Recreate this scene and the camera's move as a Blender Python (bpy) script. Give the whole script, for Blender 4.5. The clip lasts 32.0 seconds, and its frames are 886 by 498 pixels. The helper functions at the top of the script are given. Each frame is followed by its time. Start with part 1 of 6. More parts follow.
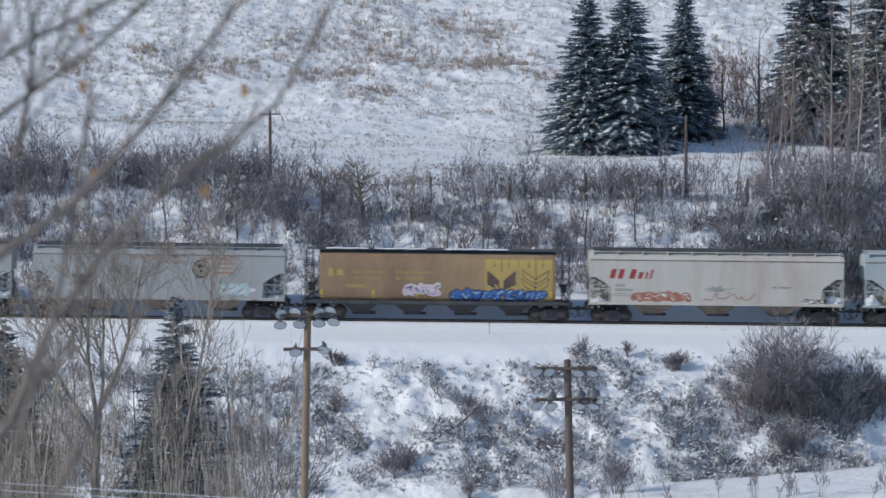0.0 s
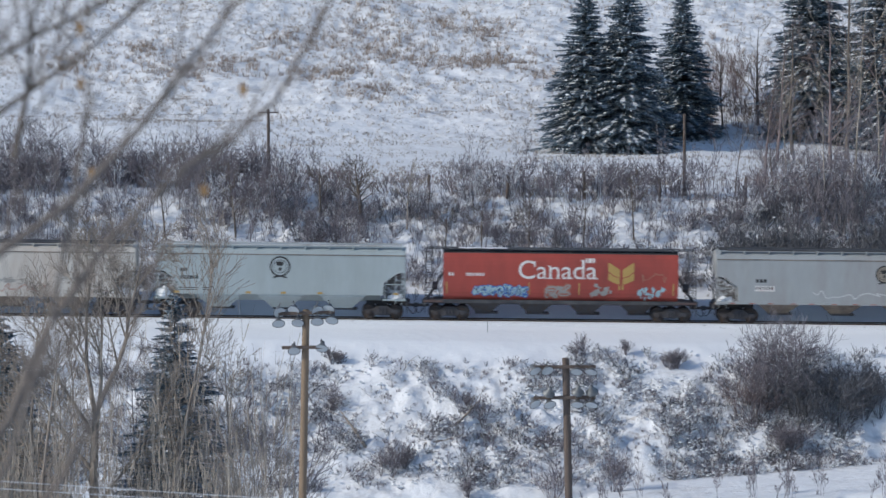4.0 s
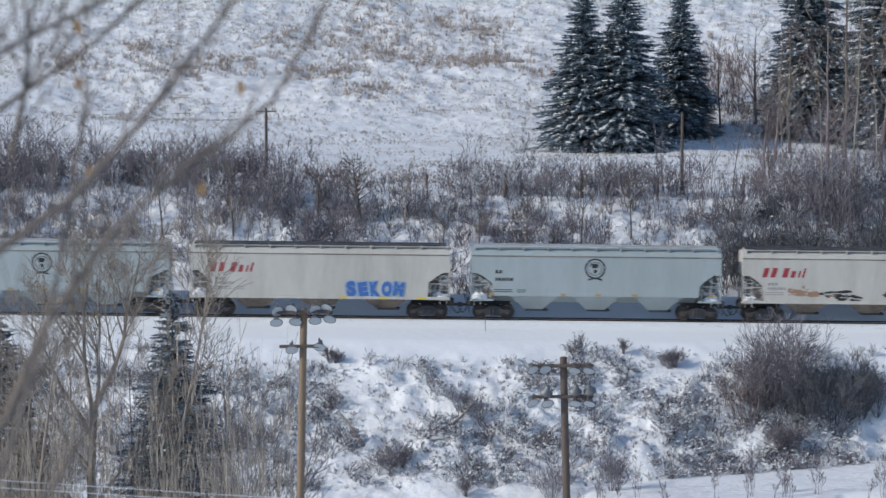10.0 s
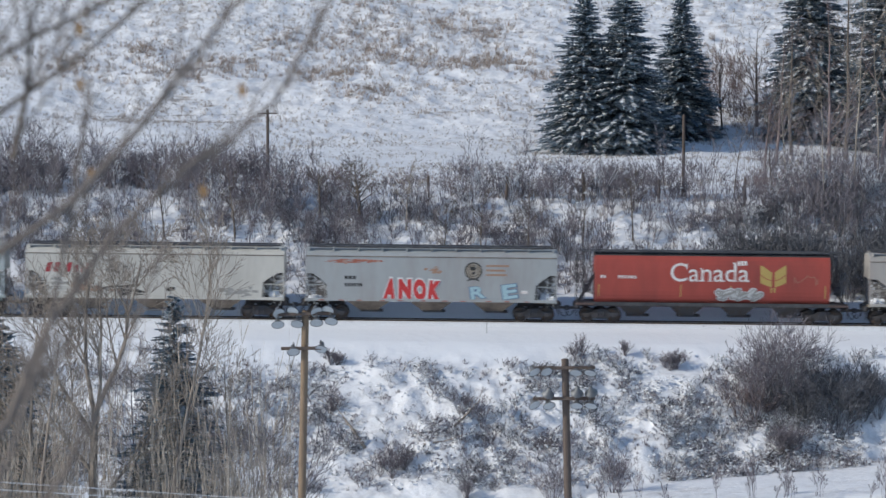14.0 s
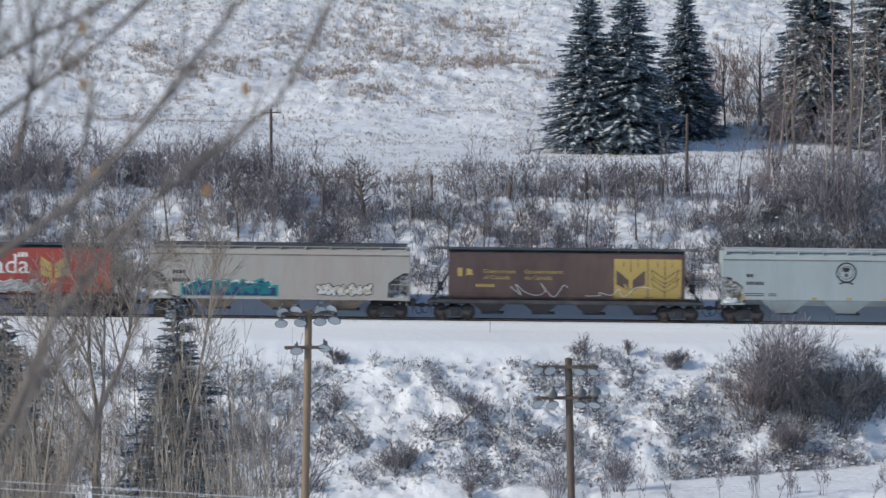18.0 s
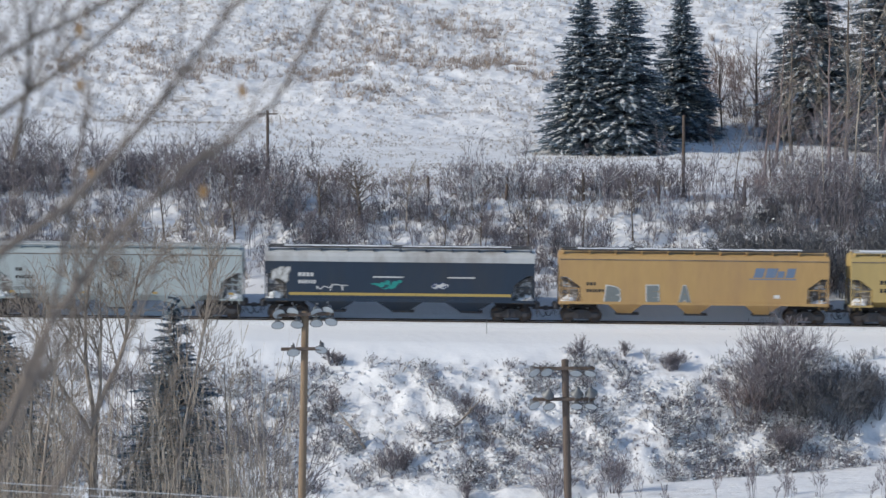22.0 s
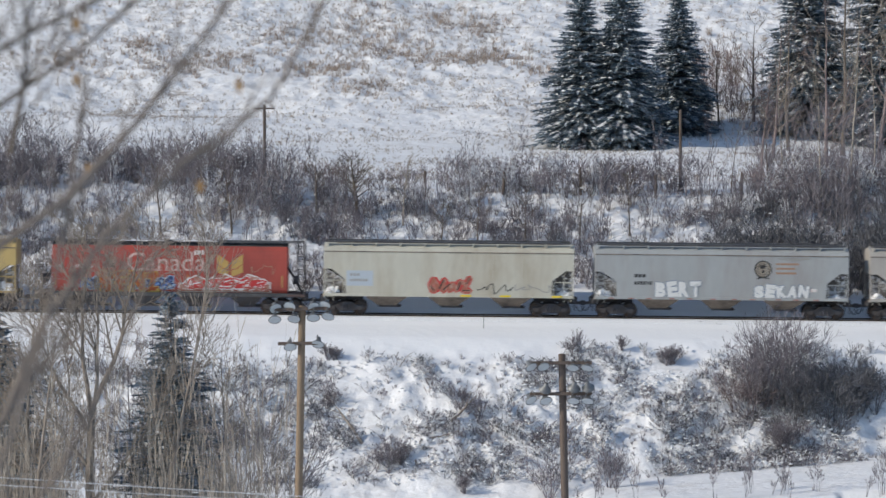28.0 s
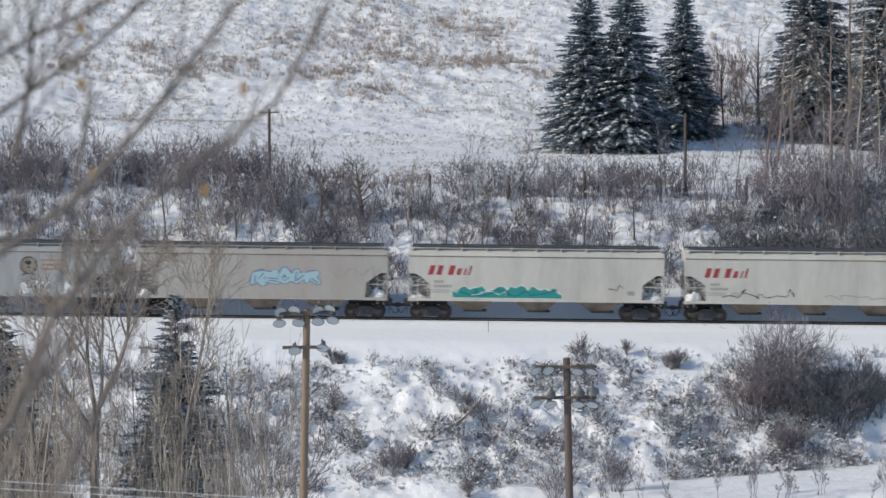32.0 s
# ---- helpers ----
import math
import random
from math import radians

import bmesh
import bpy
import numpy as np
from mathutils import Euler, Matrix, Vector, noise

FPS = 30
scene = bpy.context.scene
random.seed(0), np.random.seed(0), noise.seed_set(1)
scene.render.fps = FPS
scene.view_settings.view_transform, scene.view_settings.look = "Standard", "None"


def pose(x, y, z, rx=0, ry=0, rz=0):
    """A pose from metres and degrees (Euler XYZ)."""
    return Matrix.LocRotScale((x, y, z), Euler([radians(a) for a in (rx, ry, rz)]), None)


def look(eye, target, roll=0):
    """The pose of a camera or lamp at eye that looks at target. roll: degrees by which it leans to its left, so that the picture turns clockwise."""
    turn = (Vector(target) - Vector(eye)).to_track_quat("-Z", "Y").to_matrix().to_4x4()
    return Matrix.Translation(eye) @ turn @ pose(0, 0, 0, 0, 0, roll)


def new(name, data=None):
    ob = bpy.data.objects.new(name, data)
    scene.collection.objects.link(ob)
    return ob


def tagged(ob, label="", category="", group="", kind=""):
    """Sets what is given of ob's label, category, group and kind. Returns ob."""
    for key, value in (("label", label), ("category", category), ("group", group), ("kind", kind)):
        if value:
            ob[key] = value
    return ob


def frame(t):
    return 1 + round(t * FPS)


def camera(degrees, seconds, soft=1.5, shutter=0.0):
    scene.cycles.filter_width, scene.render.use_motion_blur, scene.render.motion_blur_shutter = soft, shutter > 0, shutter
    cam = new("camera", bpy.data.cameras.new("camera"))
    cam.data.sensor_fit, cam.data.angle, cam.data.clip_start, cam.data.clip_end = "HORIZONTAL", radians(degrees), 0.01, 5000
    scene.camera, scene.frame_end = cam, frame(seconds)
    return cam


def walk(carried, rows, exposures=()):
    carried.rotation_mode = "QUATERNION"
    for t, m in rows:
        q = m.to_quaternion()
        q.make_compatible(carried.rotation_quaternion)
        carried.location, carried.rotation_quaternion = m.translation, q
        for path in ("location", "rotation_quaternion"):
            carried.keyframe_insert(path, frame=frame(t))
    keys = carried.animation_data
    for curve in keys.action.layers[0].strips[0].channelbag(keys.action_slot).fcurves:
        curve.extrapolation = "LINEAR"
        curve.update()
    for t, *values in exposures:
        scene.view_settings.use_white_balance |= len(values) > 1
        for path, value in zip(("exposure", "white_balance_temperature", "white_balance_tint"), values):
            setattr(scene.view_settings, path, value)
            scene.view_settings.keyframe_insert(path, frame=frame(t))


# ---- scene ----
# Track runs along x (to the right), the camera looks along +y across a valley; the rail head above x = 0, y = 0 is z = 0.
GRADE = 0.011
EYE = (0.0, -230.0, 18.0)
cam = camera(14.5, 32.0, soft=1.5, shutter=0.4)
cam.data.dof.use_dof = True
cam.data.dof.focus_distance = 226.0
cam.data.dof.aperture_fstop = 4.3
walk(cam, [(t, look(EYE, (dx, 0.0, 4.70 + dz))) for t, dx, dz in (
    (0, -0.172, 0.187), (0.5, -0.015, 0.082), (1, -0.007, -0.045), (1.5, 0.045, -0.030), (2, 0.041, -0.019), (2.5, -0.015, -0.078),
    (3, -0.011, -0.063), (3.5, -0.063, 0.045), (5.5, -0.011, 0.101), (6, 0.060, 0.119), (6.5, -0.112, 0.157), (7, -0.157, 0.045),
    (7.5, -0.187, -0.004), (8, -0.037, 0.104), (8.5, -0.123, 0.097), (9, -0.000, 0.000), (9.5, 0.123, 0.078), (10, 0.086, 0.004),
    (10.5, 0.164, 0.119), (11, 0.093, 0.213), (11.5, 0.063, 0.112), (12, -0.056, 0.063), (12.5, -0.224, 0.101), (13, 0.004, 0.078),
    (13.5, -0.041, 0.063), (14, -0.015, 0.138), (14.5, -0.078, 0.004), (16.5, -0.026, -0.004), (17, -0.254, 0.104), (17.5, -0.246, 0.090),
    (18, -0.235, 0.082), (18.5, -0.149, 0.034), (19, 0.015, 0.205), (19.5, 0.037, 0.175), (20, 0.026, 0.086), (20.5, 0.041, 0.045),
    (21, 0.108, 0.093), (21.5, 0.037, 0.116), (22, -0.011, 0.175), (22.5, 0.093, 0.201), (23, -0.071, 0.146), (23.5, -0.060, 0.052),
    (24, 0.093, -0.067), (24.5, 0.067, 0.022), (25, -0.030, -0.004), (25.5, 0.019, 0.049), (27.5, 0.015, -0.306), (28, 0.194, -0.187),
    (28.5, 0.164, -0.015), (29, 0.071, 0.049), (29.5, 0.030, 0.041), (30, -0.131, 0.116), (30.5, -0.131, 0.354), (31, -0.172, 0.228),
    (31.5, -0.134, 0.235), (32, -0.116, 0.071),
)], exposures=[(0.0, 0.06, 6070, 8), (6.0, 0.06, 6070, 8), (12.0, 0.08, 6190, 8), (19.0, 0.13, 6340, 8), (24.0, 0.20, 6510, 8), (28.0, 0.20, 6590, 8), (32.0, 0.20, 6590, 8)])

# ---- light ----
SUN_FROM = Vector((-0.81, -0.31, 0.49)).normalized()
world = bpy.data.worlds.new("sky")
scene.world = world
world.use_nodes = True
wn, wl = world.node_tree.nodes, world.node_tree.links
sky = wn.new("ShaderNodeTexSky")
sky.sky_type = "NISHITA"
sky.sun_disc = False
sky.sun_elevation = math.asin(SUN_FROM.z)
sky.sun_rotation = math.atan2(SUN_FROM.x, SUN_FROM.y)
sky.altitude = 1100
wl.new(sky.outputs[0], wn["Background"].inputs[0])
wn["Background"].inputs[1].default_value = 0.125
sun = new("sun", bpy.data.lights.new("sun", "SUN"))
sun.data.energy = 2.5
sun.data.angle = radians(0.53)
sun.data.color = (1.0, 0.905, 0.77)
sun.matrix_world = look(SUN_FROM * 300, (0, 0, 0))


# ---- materials ----
def material(name, colour, rough=0.6, metal=0.0, spot=None, spot_at=0.55, spot_soft=0.12, scale=2.0, fine=0.12, bump=0.0,
             bump_scale=20.0, stretch=(1, 1, 1), coords="Object", spec=0.3, isle=0.0, frost=0.0):
    """A surface of one colour with fine grain, blotches of a second colour and relief."""
    m = bpy.data.materials.new(name)
    m.use_nodes = True
    n, l = m.node_tree.nodes, m.node_tree.links
    b = n["Principled BSDF"]
    b.inputs["Roughness"].default_value = rough
    b.inputs["Metallic"].default_value = metal
    b.inputs["Specular IOR Level"].default_value = spec
    tc = n.new("ShaderNodeTexCoord")
    mp = n.new("ShaderNodeMapping")
    mp.inputs["Scale"].default_value = stretch
    l.new(tc.outputs[coords], mp.inputs[0])
    grain = n.new("ShaderNodeTexNoise")
    grain.inputs["Scale"].default_value = scale * 7
    grain.inputs["Detail"].default_value = 4
    l.new(mp.outputs[0], grain.inputs["Vector"])
    ramp = n.new("ShaderNodeMapRange")
    ramp.inputs[1].default_value, ramp.inputs[2].default_value = 0.25, 0.75
    ramp.inputs[3].default_value, ramp.inputs[4].default_value = 1 - fine, 1 + fine
    l.new(grain.outputs[0], ramp.inputs[0])
    tint = n.new("ShaderNodeMix")
    tint.data_type, tint.blend_type = "RGBA", "MULTIPLY"
    tint.inputs[0].default_value = 1.0
    tint.inputs[6].default_value = (*colour, 1)
    l.new(ramp.outputs[0], tint.inputs[7])
    out = tint.outputs[2]
    if spot:
        blot = n.new("ShaderNodeTexNoise")
        blot.inputs["Scale"].default_value = scale
        blot.inputs["Detail"].default_value = 6
        blot.inputs["Roughness"].default_value = 0.65
        l.new(mp.outputs[0], blot.inputs["Vector"])
        r2 = n.new("ShaderNodeMapRange")
        r2.inputs[1].default_value, r2.inputs[2].default_value = spot_at - spot_soft, spot_at + spot_soft
        l.new(blot.outputs[0], r2.inputs[0])
        mix = n.new("ShaderNodeMix")
        mix.data_type = "RGBA"
        l.new(r2.outputs[0], mix.inputs[0])
        l.new(out, mix.inputs[6])
        mix.inputs[7].default_value = (*spot, 1)
        out = mix.outputs[2]
    if isle:
        geo = n.new("ShaderNodeNewGeometry")
        r3 = n.new("ShaderNodeMapRange")
        r3.inputs[3].default_value, r3.inputs[4].default_value = 1 - isle, 1 + isle
        l.new(geo.outputs["Random Per Island"], r3.inputs[0])
        mx = n.new("ShaderNodeMix")
        mx.data_type, mx.blend_type = "RGBA", "MULTIPLY"
        mx.inputs[0].default_value = 1.0
        l.new(out, mx.inputs[6])
        l.new(r3.outputs[0], mx.inputs[7])
        out = mx.outputs[2]
    # random islands paled: snow dusting, and a lift of dark crowns towards haze
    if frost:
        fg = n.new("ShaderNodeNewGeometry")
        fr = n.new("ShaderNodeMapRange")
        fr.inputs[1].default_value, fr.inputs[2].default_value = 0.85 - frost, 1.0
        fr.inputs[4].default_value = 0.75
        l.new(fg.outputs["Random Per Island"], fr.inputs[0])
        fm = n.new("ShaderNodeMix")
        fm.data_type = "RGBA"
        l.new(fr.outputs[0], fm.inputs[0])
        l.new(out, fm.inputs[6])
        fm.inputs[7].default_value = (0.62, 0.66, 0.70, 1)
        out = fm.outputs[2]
    l.new(out, b.inputs["Base Color"])
    if bump:
        bn = n.new("ShaderNodeTexNoise")
        bn.inputs["Scale"].default_value = bump_scale
        bn.inputs["Detail"].default_value = 5
        l.new(mp.outputs[0], bn.inputs["Vector"])
        bp = n.new("ShaderNodeBump")
        bp.inputs["Strength"].default_value = bump
        bp.inputs["Distance"].default_value = 0.1
        l.new(bn.outputs[0], bp.inputs["Height"])
        l.new(bp.outputs[0], b.inputs["Normal"])
    return m


def ground_material():
    """Snow with thin patches where dry grass and soil come through, more of them on the rough slopes."""
    m = bpy.data.materials.new("snowy_ground")
    m.use_nodes = True
    n, l = m.node_tree.nodes, m.node_tree.links
    b = n["Principled BSDF"]
    b.inputs["Roughness"].default_value = 0.75
    b.inputs["Specular IOR Level"].default_value = 0.25
    tc = n.new("ShaderNodeTexCoord")
    at = n.new("ShaderNodeAttribute")
    at.attribute_name = "bare"
    mp = n.new("ShaderNodeMapping")
    mp.inputs["Scale"].default_value = (0.55, 1.0, 1.0)
    l.new(tc.outputs["Object"], mp.inputs[0])
    big = n.new("ShaderNodeTexNoise")
    big.inputs["Scale"].default_value, big.inputs["Detail"].default_value, big.inputs["Roughness"].default_value = 0.55, 8, 0.72
    l.new(mp.outputs[0], big.inputs["Vector"])
    add = n.new("ShaderNodeMath")
    l.new(big.outputs[0], add.inputs[0])
    l.new(at.outputs["Fac"], add.inputs[1])
    r = n.new("ShaderNodeMapRange")
    r.inputs[1].default_value, r.inputs[2].default_value = 0.93, 1.08
    l.new(add.outputs[0], r.inputs[0])
    soil = n.new("ShaderNodeTexNoise")
    soil.inputs["Scale"].default_value, soil.inputs["Detail"].default_value = 3.0, 4
    l.new(tc.outputs["Object"], soil.inputs["Vector"])
    cr = n.new("ShaderNodeValToRGB")
    cr.color_ramp.elements[0].position, cr.color_ramp.elements[0].color = 0.3, (0.12, 0.085, 0.06, 1)
    cr.color_ramp.elements[1].position, cr.color_ramp.elements[1].color = 0.7, (0.30, 0.22, 0.15, 1)
    l.new(soil.outputs[0], cr.inputs[0])
    mix = n.new("ShaderNodeMix")
    mix.data_type = "RGBA"
    l.new(r.outputs[0], mix.inputs[0])
    mix.inputs[6].default_value = (0.84, 0.85, 0.87, 1)
    l.new(cr.outputs[0], mix.inputs[7])
    # thin snow with pale stalks matted in it; also the shade tone on the hill's right
    turf = n.new("ShaderNodeAttribute")
    turf.attribute_name = "turf"
    tm = n.new("ShaderNodeMapping")
    tm.inputs["Scale"].default_value = (0.5, 0.8, 1.0)
    l.new(tc.outputs["Object"], tm.inputs[0])
    mat_ = n.new("ShaderNodeTexNoise")
    mat_.inputs["Scale"].default_value, mat_.inputs["Detail"].default_value, mat_.inputs["Roughness"].default_value = 1.5, 9, 0.78
    l.new(tm.outputs[0], mat_.inputs["Vector"])
    mr = n.new("ShaderNodeMapRange")
    mr.inputs[1].default_value, mr.inputs[2].default_value = 0.47, 0.66
    l.new(mat_.outputs[0], mr.inputs[0])
    mm = n.new("ShaderNodeMath")
    mm.operation = "MULTIPLY"
    l.new(mr.outputs[0], mm.inputs[0])
    l.new(turf.outputs["Fac"], mm.inputs[1])
    thin_ = n.new("ShaderNodeMix")
    thin_.data_type = "RGBA"
    l.new(mm.outputs[0], thin_.inputs[0])
    l.new(mix.outputs[2], thin_.inputs[6])
    thin_.inputs[7].default_value = (0.36, 0.325, 0.295, 1)
    l.new(thin_.outputs[2], b.inputs["Base Color"])
    fine = n.new("ShaderNodeTexNoise")
    fine.inputs["Scale"].default_value, fine.inputs["Detail"].default_value = 1.6, 8
    l.new(tc.outputs["Object"], fine.inputs["Vector"])
    bp = n.new("ShaderNodeBump")
    bp.inputs["Distance"].default_value = 0.35
    l.new(fine.outputs[0], bp.inputs["Height"])
    bs = n.new("ShaderNodeMapRange")
    bs.inputs[2].default_value, bs.inputs[3].default_value, bs.inputs[4].default_value = 0.3, 0.16, 0.48
    l.new(turf.outputs["Fac"], bs.inputs[0])
    l.new(bs.outputs[0], bp.inputs["Strength"])
    l.new(bp.outputs[0], b.inputs["Normal"])
    return m


M_GROUND = ground_material()
M_SNOW = material("snow", (0.84, 0.85, 0.87), 0.7, fine=0.04, bump=0.3, bump_scale=3, scale=1)
M_TWIG = material("grey_brown_twigs", (0.215, 0.195, 0.212), 0.85, fine=0.2, isle=0.35, scale=1)
M_TWIG_RED = material("reddish_brown_twigs", (0.225, 0.175, 0.17), 0.85, fine=0.2, isle=0.35, scale=1)
M_BARK = material("pale_poplar_bark", (0.36, 0.31, 0.265), 0.85, spot=(0.15, 0.125, 0.105), spot_at=0.58, scale=3, stretch=(1, 1, 0.4), bump=0.4)
M_BARK_DARK = material("dark_bark", (0.15, 0.125, 0.105), 0.9, fine=0.3, scale=3, stretch=(1, 1, 0.3), bump=0.5)
M_TAN_TWIG = material("tan_sapling_bark", (0.38, 0.335, 0.285), 0.85, fine=0.2, isle=0.3, scale=1)
# Darker, bluer twigs: the shade by the wood is put into their colour.
M_TWIG_DIM = material("shade_toned_dark_twigs", (0.135, 0.137, 0.15), 0.85, fine=0.2, isle=0.35, scale=1)
# Needle base is lifted to pale blue in place of distance haze; frost on top.
M_NEEDLE = material("hazed_frosty_spruce_needles", (0.125, 0.185, 0.24), 0.7, fine=0.3, isle=0.3, scale=1, frost=0.4)
M_GRASS = material("dry_grass", (0.38, 0.335, 0.295), 0.9, fine=0.2, isle=0.4, scale=1)
M_GRASS_RED = material("dry_weeds", (0.35, 0.285, 0.24), 0.9, fine=0.2, isle=0.4, scale=1)
M_POLE = material("weathered_pole_wood", (0.28, 0.205, 0.14), 0.85, spot=(0.22, 0.16, 0.11), scale=2, stretch=(3, 3, 0.25), bump=0.4)
M_POLE_GREY = material("grey_pole_wood", (0.15, 0.118, 0.10), 0.9, spot=(0.11, 0.08, 0.065), scale=2, stretch=(3, 3, 0.25), bump=0.4)
M_STEEL = material("dull_steel", (0.20, 0.205, 0.21), 0.55, 0.6, fine=0.15)
M_LAMP_GLASS = material("floodlight_glass", (0.52, 0.56, 0.58), 0.12, 0.0, fine=0.05, spec=0.6)
M_RAIL = material("rail_steel", (0.10, 0.075, 0.06), 0.5, 0.6, fine=0.25)
M_BALLAST = material("snowy_ballast", (0.78, 0.79, 0.81), 0.9, spot=(0.16, 0.15, 0.14), spot_at=0.70, spot_soft=0.06, scale=1.6, bump=0.6, bump_scale=9)
M_BLACK = material("blackened_iron", (0.066, 0.068, 0.078), 0.75, fine=0.3, spot=(0.07, 0.055, 0.045), scale=2)
M_WHEEL = material("wheel_steel", (0.06, 0.058, 0.062), 0.55, 0.5, fine=0.3, spot=(0.12, 0.08, 0.055), scale=4)
M_WIRE = material("pale_wire", (0.75, 0.76, 0.78), 0.4, 0.3, fine=0.03)
M_WIRE_DARK = material("dark_wire", (0.05, 0.05, 0.05), 0.6, fine=0.1)


# ---- mesh tools ----
def part(name, bm, mat, parent, label=""):
    """Links a bmesh as one mesh object under a thing or part."""
    me = bpy.data.meshes.new(name)
    bm.to_mesh(me)
    bm.free()
    me.materials.append(mat)
    ob = new(name, me)
    ob.parent = parent
    if label:
        tagged(ob, label)
    return ob


def shared(name, me, parent, m=None):
    ob = new(name, me)
    ob.parent = parent
    if m is not None:
        ob.matrix_local = m
    return ob


def mesh_of(name, bm, mat):
    me = bpy.data.meshes.new(name)
    bm.to_mesh(me)
    bm.free()
    me.materials.append(mat)
    return me


def box(bm, x0, x1, y0, y1, z0, z1, bevel=0.0):
    r = bmesh.ops.create_cube(bm, size=1.0, matrix=Matrix.Translation(((x0 + x1) / 2, (y0 + y1) / 2, (z0 + z1) / 2)) @ Matrix.Diagonal((x1 - x0, y1 - y0, z1 - z0, 1)))
    if bevel:
        edges = {e for v in r["verts"] for e in v.link_edges}
        bmesh.ops.bevel(bm, geom=list(edges), offset=bevel, segments=1, affect="EDGES")
    return bm


def rod(bm, a, b, r0, r1=None, n=8):
    a, b = Vector(a), Vector(b)
    d = b - a
    m = Matrix.Translation((a + b) / 2) @ d.to_track_quat("Z", "Y").to_matrix().to_4x4()
    bmesh.ops.create_cone(bm, cap_ends=True, segments=n, radius1=r0, radius2=r0 if r1 is None else r1, depth=d.length, matrix=m)
    return bm


def prism(bm, outline, y0, y1):
    """A flat outline in x and z, made solid from y0 to y1."""
    a = [bm.verts.new((x, y0, z)) for x, z in outline]
    b = [bm.verts.new((x, y1, z)) for x, z in outline]
    k = len(a)
    bm.faces.new(a)
    bm.faces.new(b[::-1])
    for i in range(k):
        j = (i + 1) % k
        bm.faces.new((a[j], a[i], b[i], b[j]))
    bmesh.ops.recalc_face_normals(bm, faces=bm.faces[:])
    return bm


def raw_mesh(name, verts, faces, mat, smooth=False):
    """A mesh from arrays: verts (n, 3), faces (m, k)."""
    me = bpy.data.meshes.new(name)
    k = faces.shape[1]
    me.vertices.add(len(verts))
    me.vertices.foreach_set("co", np.asarray(verts, dtype=np.float32).ravel())
    me.loops.add(faces.size)
    me.loops.foreach_set("vertex_index", faces.astype(np.int32).ravel())
    me.polygons.add(len(faces))
    me.polygons.foreach_set("loop_start", np.arange(0, faces.size, k, dtype=np.int32))
    me.update(calc_edges=True)
    if smooth:
        me.polygons.foreach_set("use_smooth", np.ones(len(faces), dtype=bool))
    me.validate()
    me.materials.append(mat)
    return me


def twig_arrays(segs, sides=3):
    """Tapered sticks: segs (n, 8) of start, end and the two radii."""
    s = np.asarray(segs, dtype=np.float64)
    p, q = s[:, 0:3], s[:, 3:6]
    d = q - p
    d /= np.maximum(np.linalg.norm(d, axis=1, keepdims=True), 1e-9)
    ref = np.where(np.abs(d[:, 2:3]) < 0.9, np.array([[0, 0, 1.0]]), np.array([[1.0, 0, 0]]))
    u = np.cross(d, ref)
    u /= np.linalg.norm(u, axis=1, keepdims=True)
    v = np.cross(d, u)
    n = len(s)
    if sides == 1:
        # blades turned at random about their length, for what is finer than a finger
        a = np.random.default_rng(n).uniform(0, math.pi, (n, 1))
        w = 1.4 * (np.cos(a) * u + np.sin(a) * v)
        verts = np.stack([p - w * s[:, 6:7], p + w * s[:, 6:7], q + w * s[:, 7:8], q - w * s[:, 7:8]], axis=1)
        return verts.reshape(-1, 3), np.arange(4 * n).reshape(-1, 4)
    rings = []
    for c, r in ((p, s[:, 6:7]), (q, s[:, 7:8])):
        for i in range(sides):
            a = 2 * math.pi * i / sides
            rings.append(c + r * (math.cos(a) * u + math.sin(a) * v))
    verts = np.stack(rings, axis=1)
    base = (np.arange(n) * 2 * sides)[:, None]
    f = [np.concatenate([base + i, base + (i + 1) % sides, base + sides + (i + 1) % sides, base + sides + i], axis=1) for i in range(sides)]
    return verts.reshape(-1, 3), np.stack(f, axis=1).reshape(-1, 4)


def hash01(ix, iy, seed):
    h = np.sin(ix * 127.1 + iy * 311.7 + seed * 74.7) * 43758.5453
    return h - np.floor(h)


def lattice(x, y, seed=0):
    """Smooth value noise, 0 to 1."""
    ix, iy = np.floor(x), np.floor(y)
    fx, fy = x - ix, y - iy
    fx, fy = fx * fx * (3 - 2 * fx), fy * fy * (3 - 2 * fy)
    a, b = hash01(ix, iy, seed), hash01(ix + 1, iy, seed)
    c, d = hash01(ix, iy + 1, seed), hash01(ix + 1, iy + 1, seed)
    return (a * (1 - fx) + b * fx) * (1 - fy) + (c * (1 - fx) + d * fx) * fy


def rough(x, y, seed=0, octaves=4):
    total, amp, k = 0, 0.5, 1.0
    for i in range(octaves):
        total = total + amp * (lattice(x * k, y * k, seed + i) - 0.5)
        amp, k = amp * 0.55, k * 2.07
    return total


# ---- the lie of the land ----
RISE = 0.18  # height of the rails
PROFILE_Y = (-3000, -400, -236, -226, -112, -45, -28, -19.5, -7.5, -5.5, -2.6, -1.9, 1.9, 2.2, 2.8, 3.4, 7, 12, 19, 27, 45, 60, 78, 110, 160, 260, 420, 700, 3500)
PROFILE_Z = (30, 24, 17.6, 17.4, -14.5, -14.5, -12.8, -8.9, -1.75, -0.90, -0.34, -0.07, -0.07, 0.1, 1.0, 1.5, 2.4, 4.6, 7.4, 8.1, 9.0, 9.6, 12.2, 20, 34, 62, 90, 100, 110)


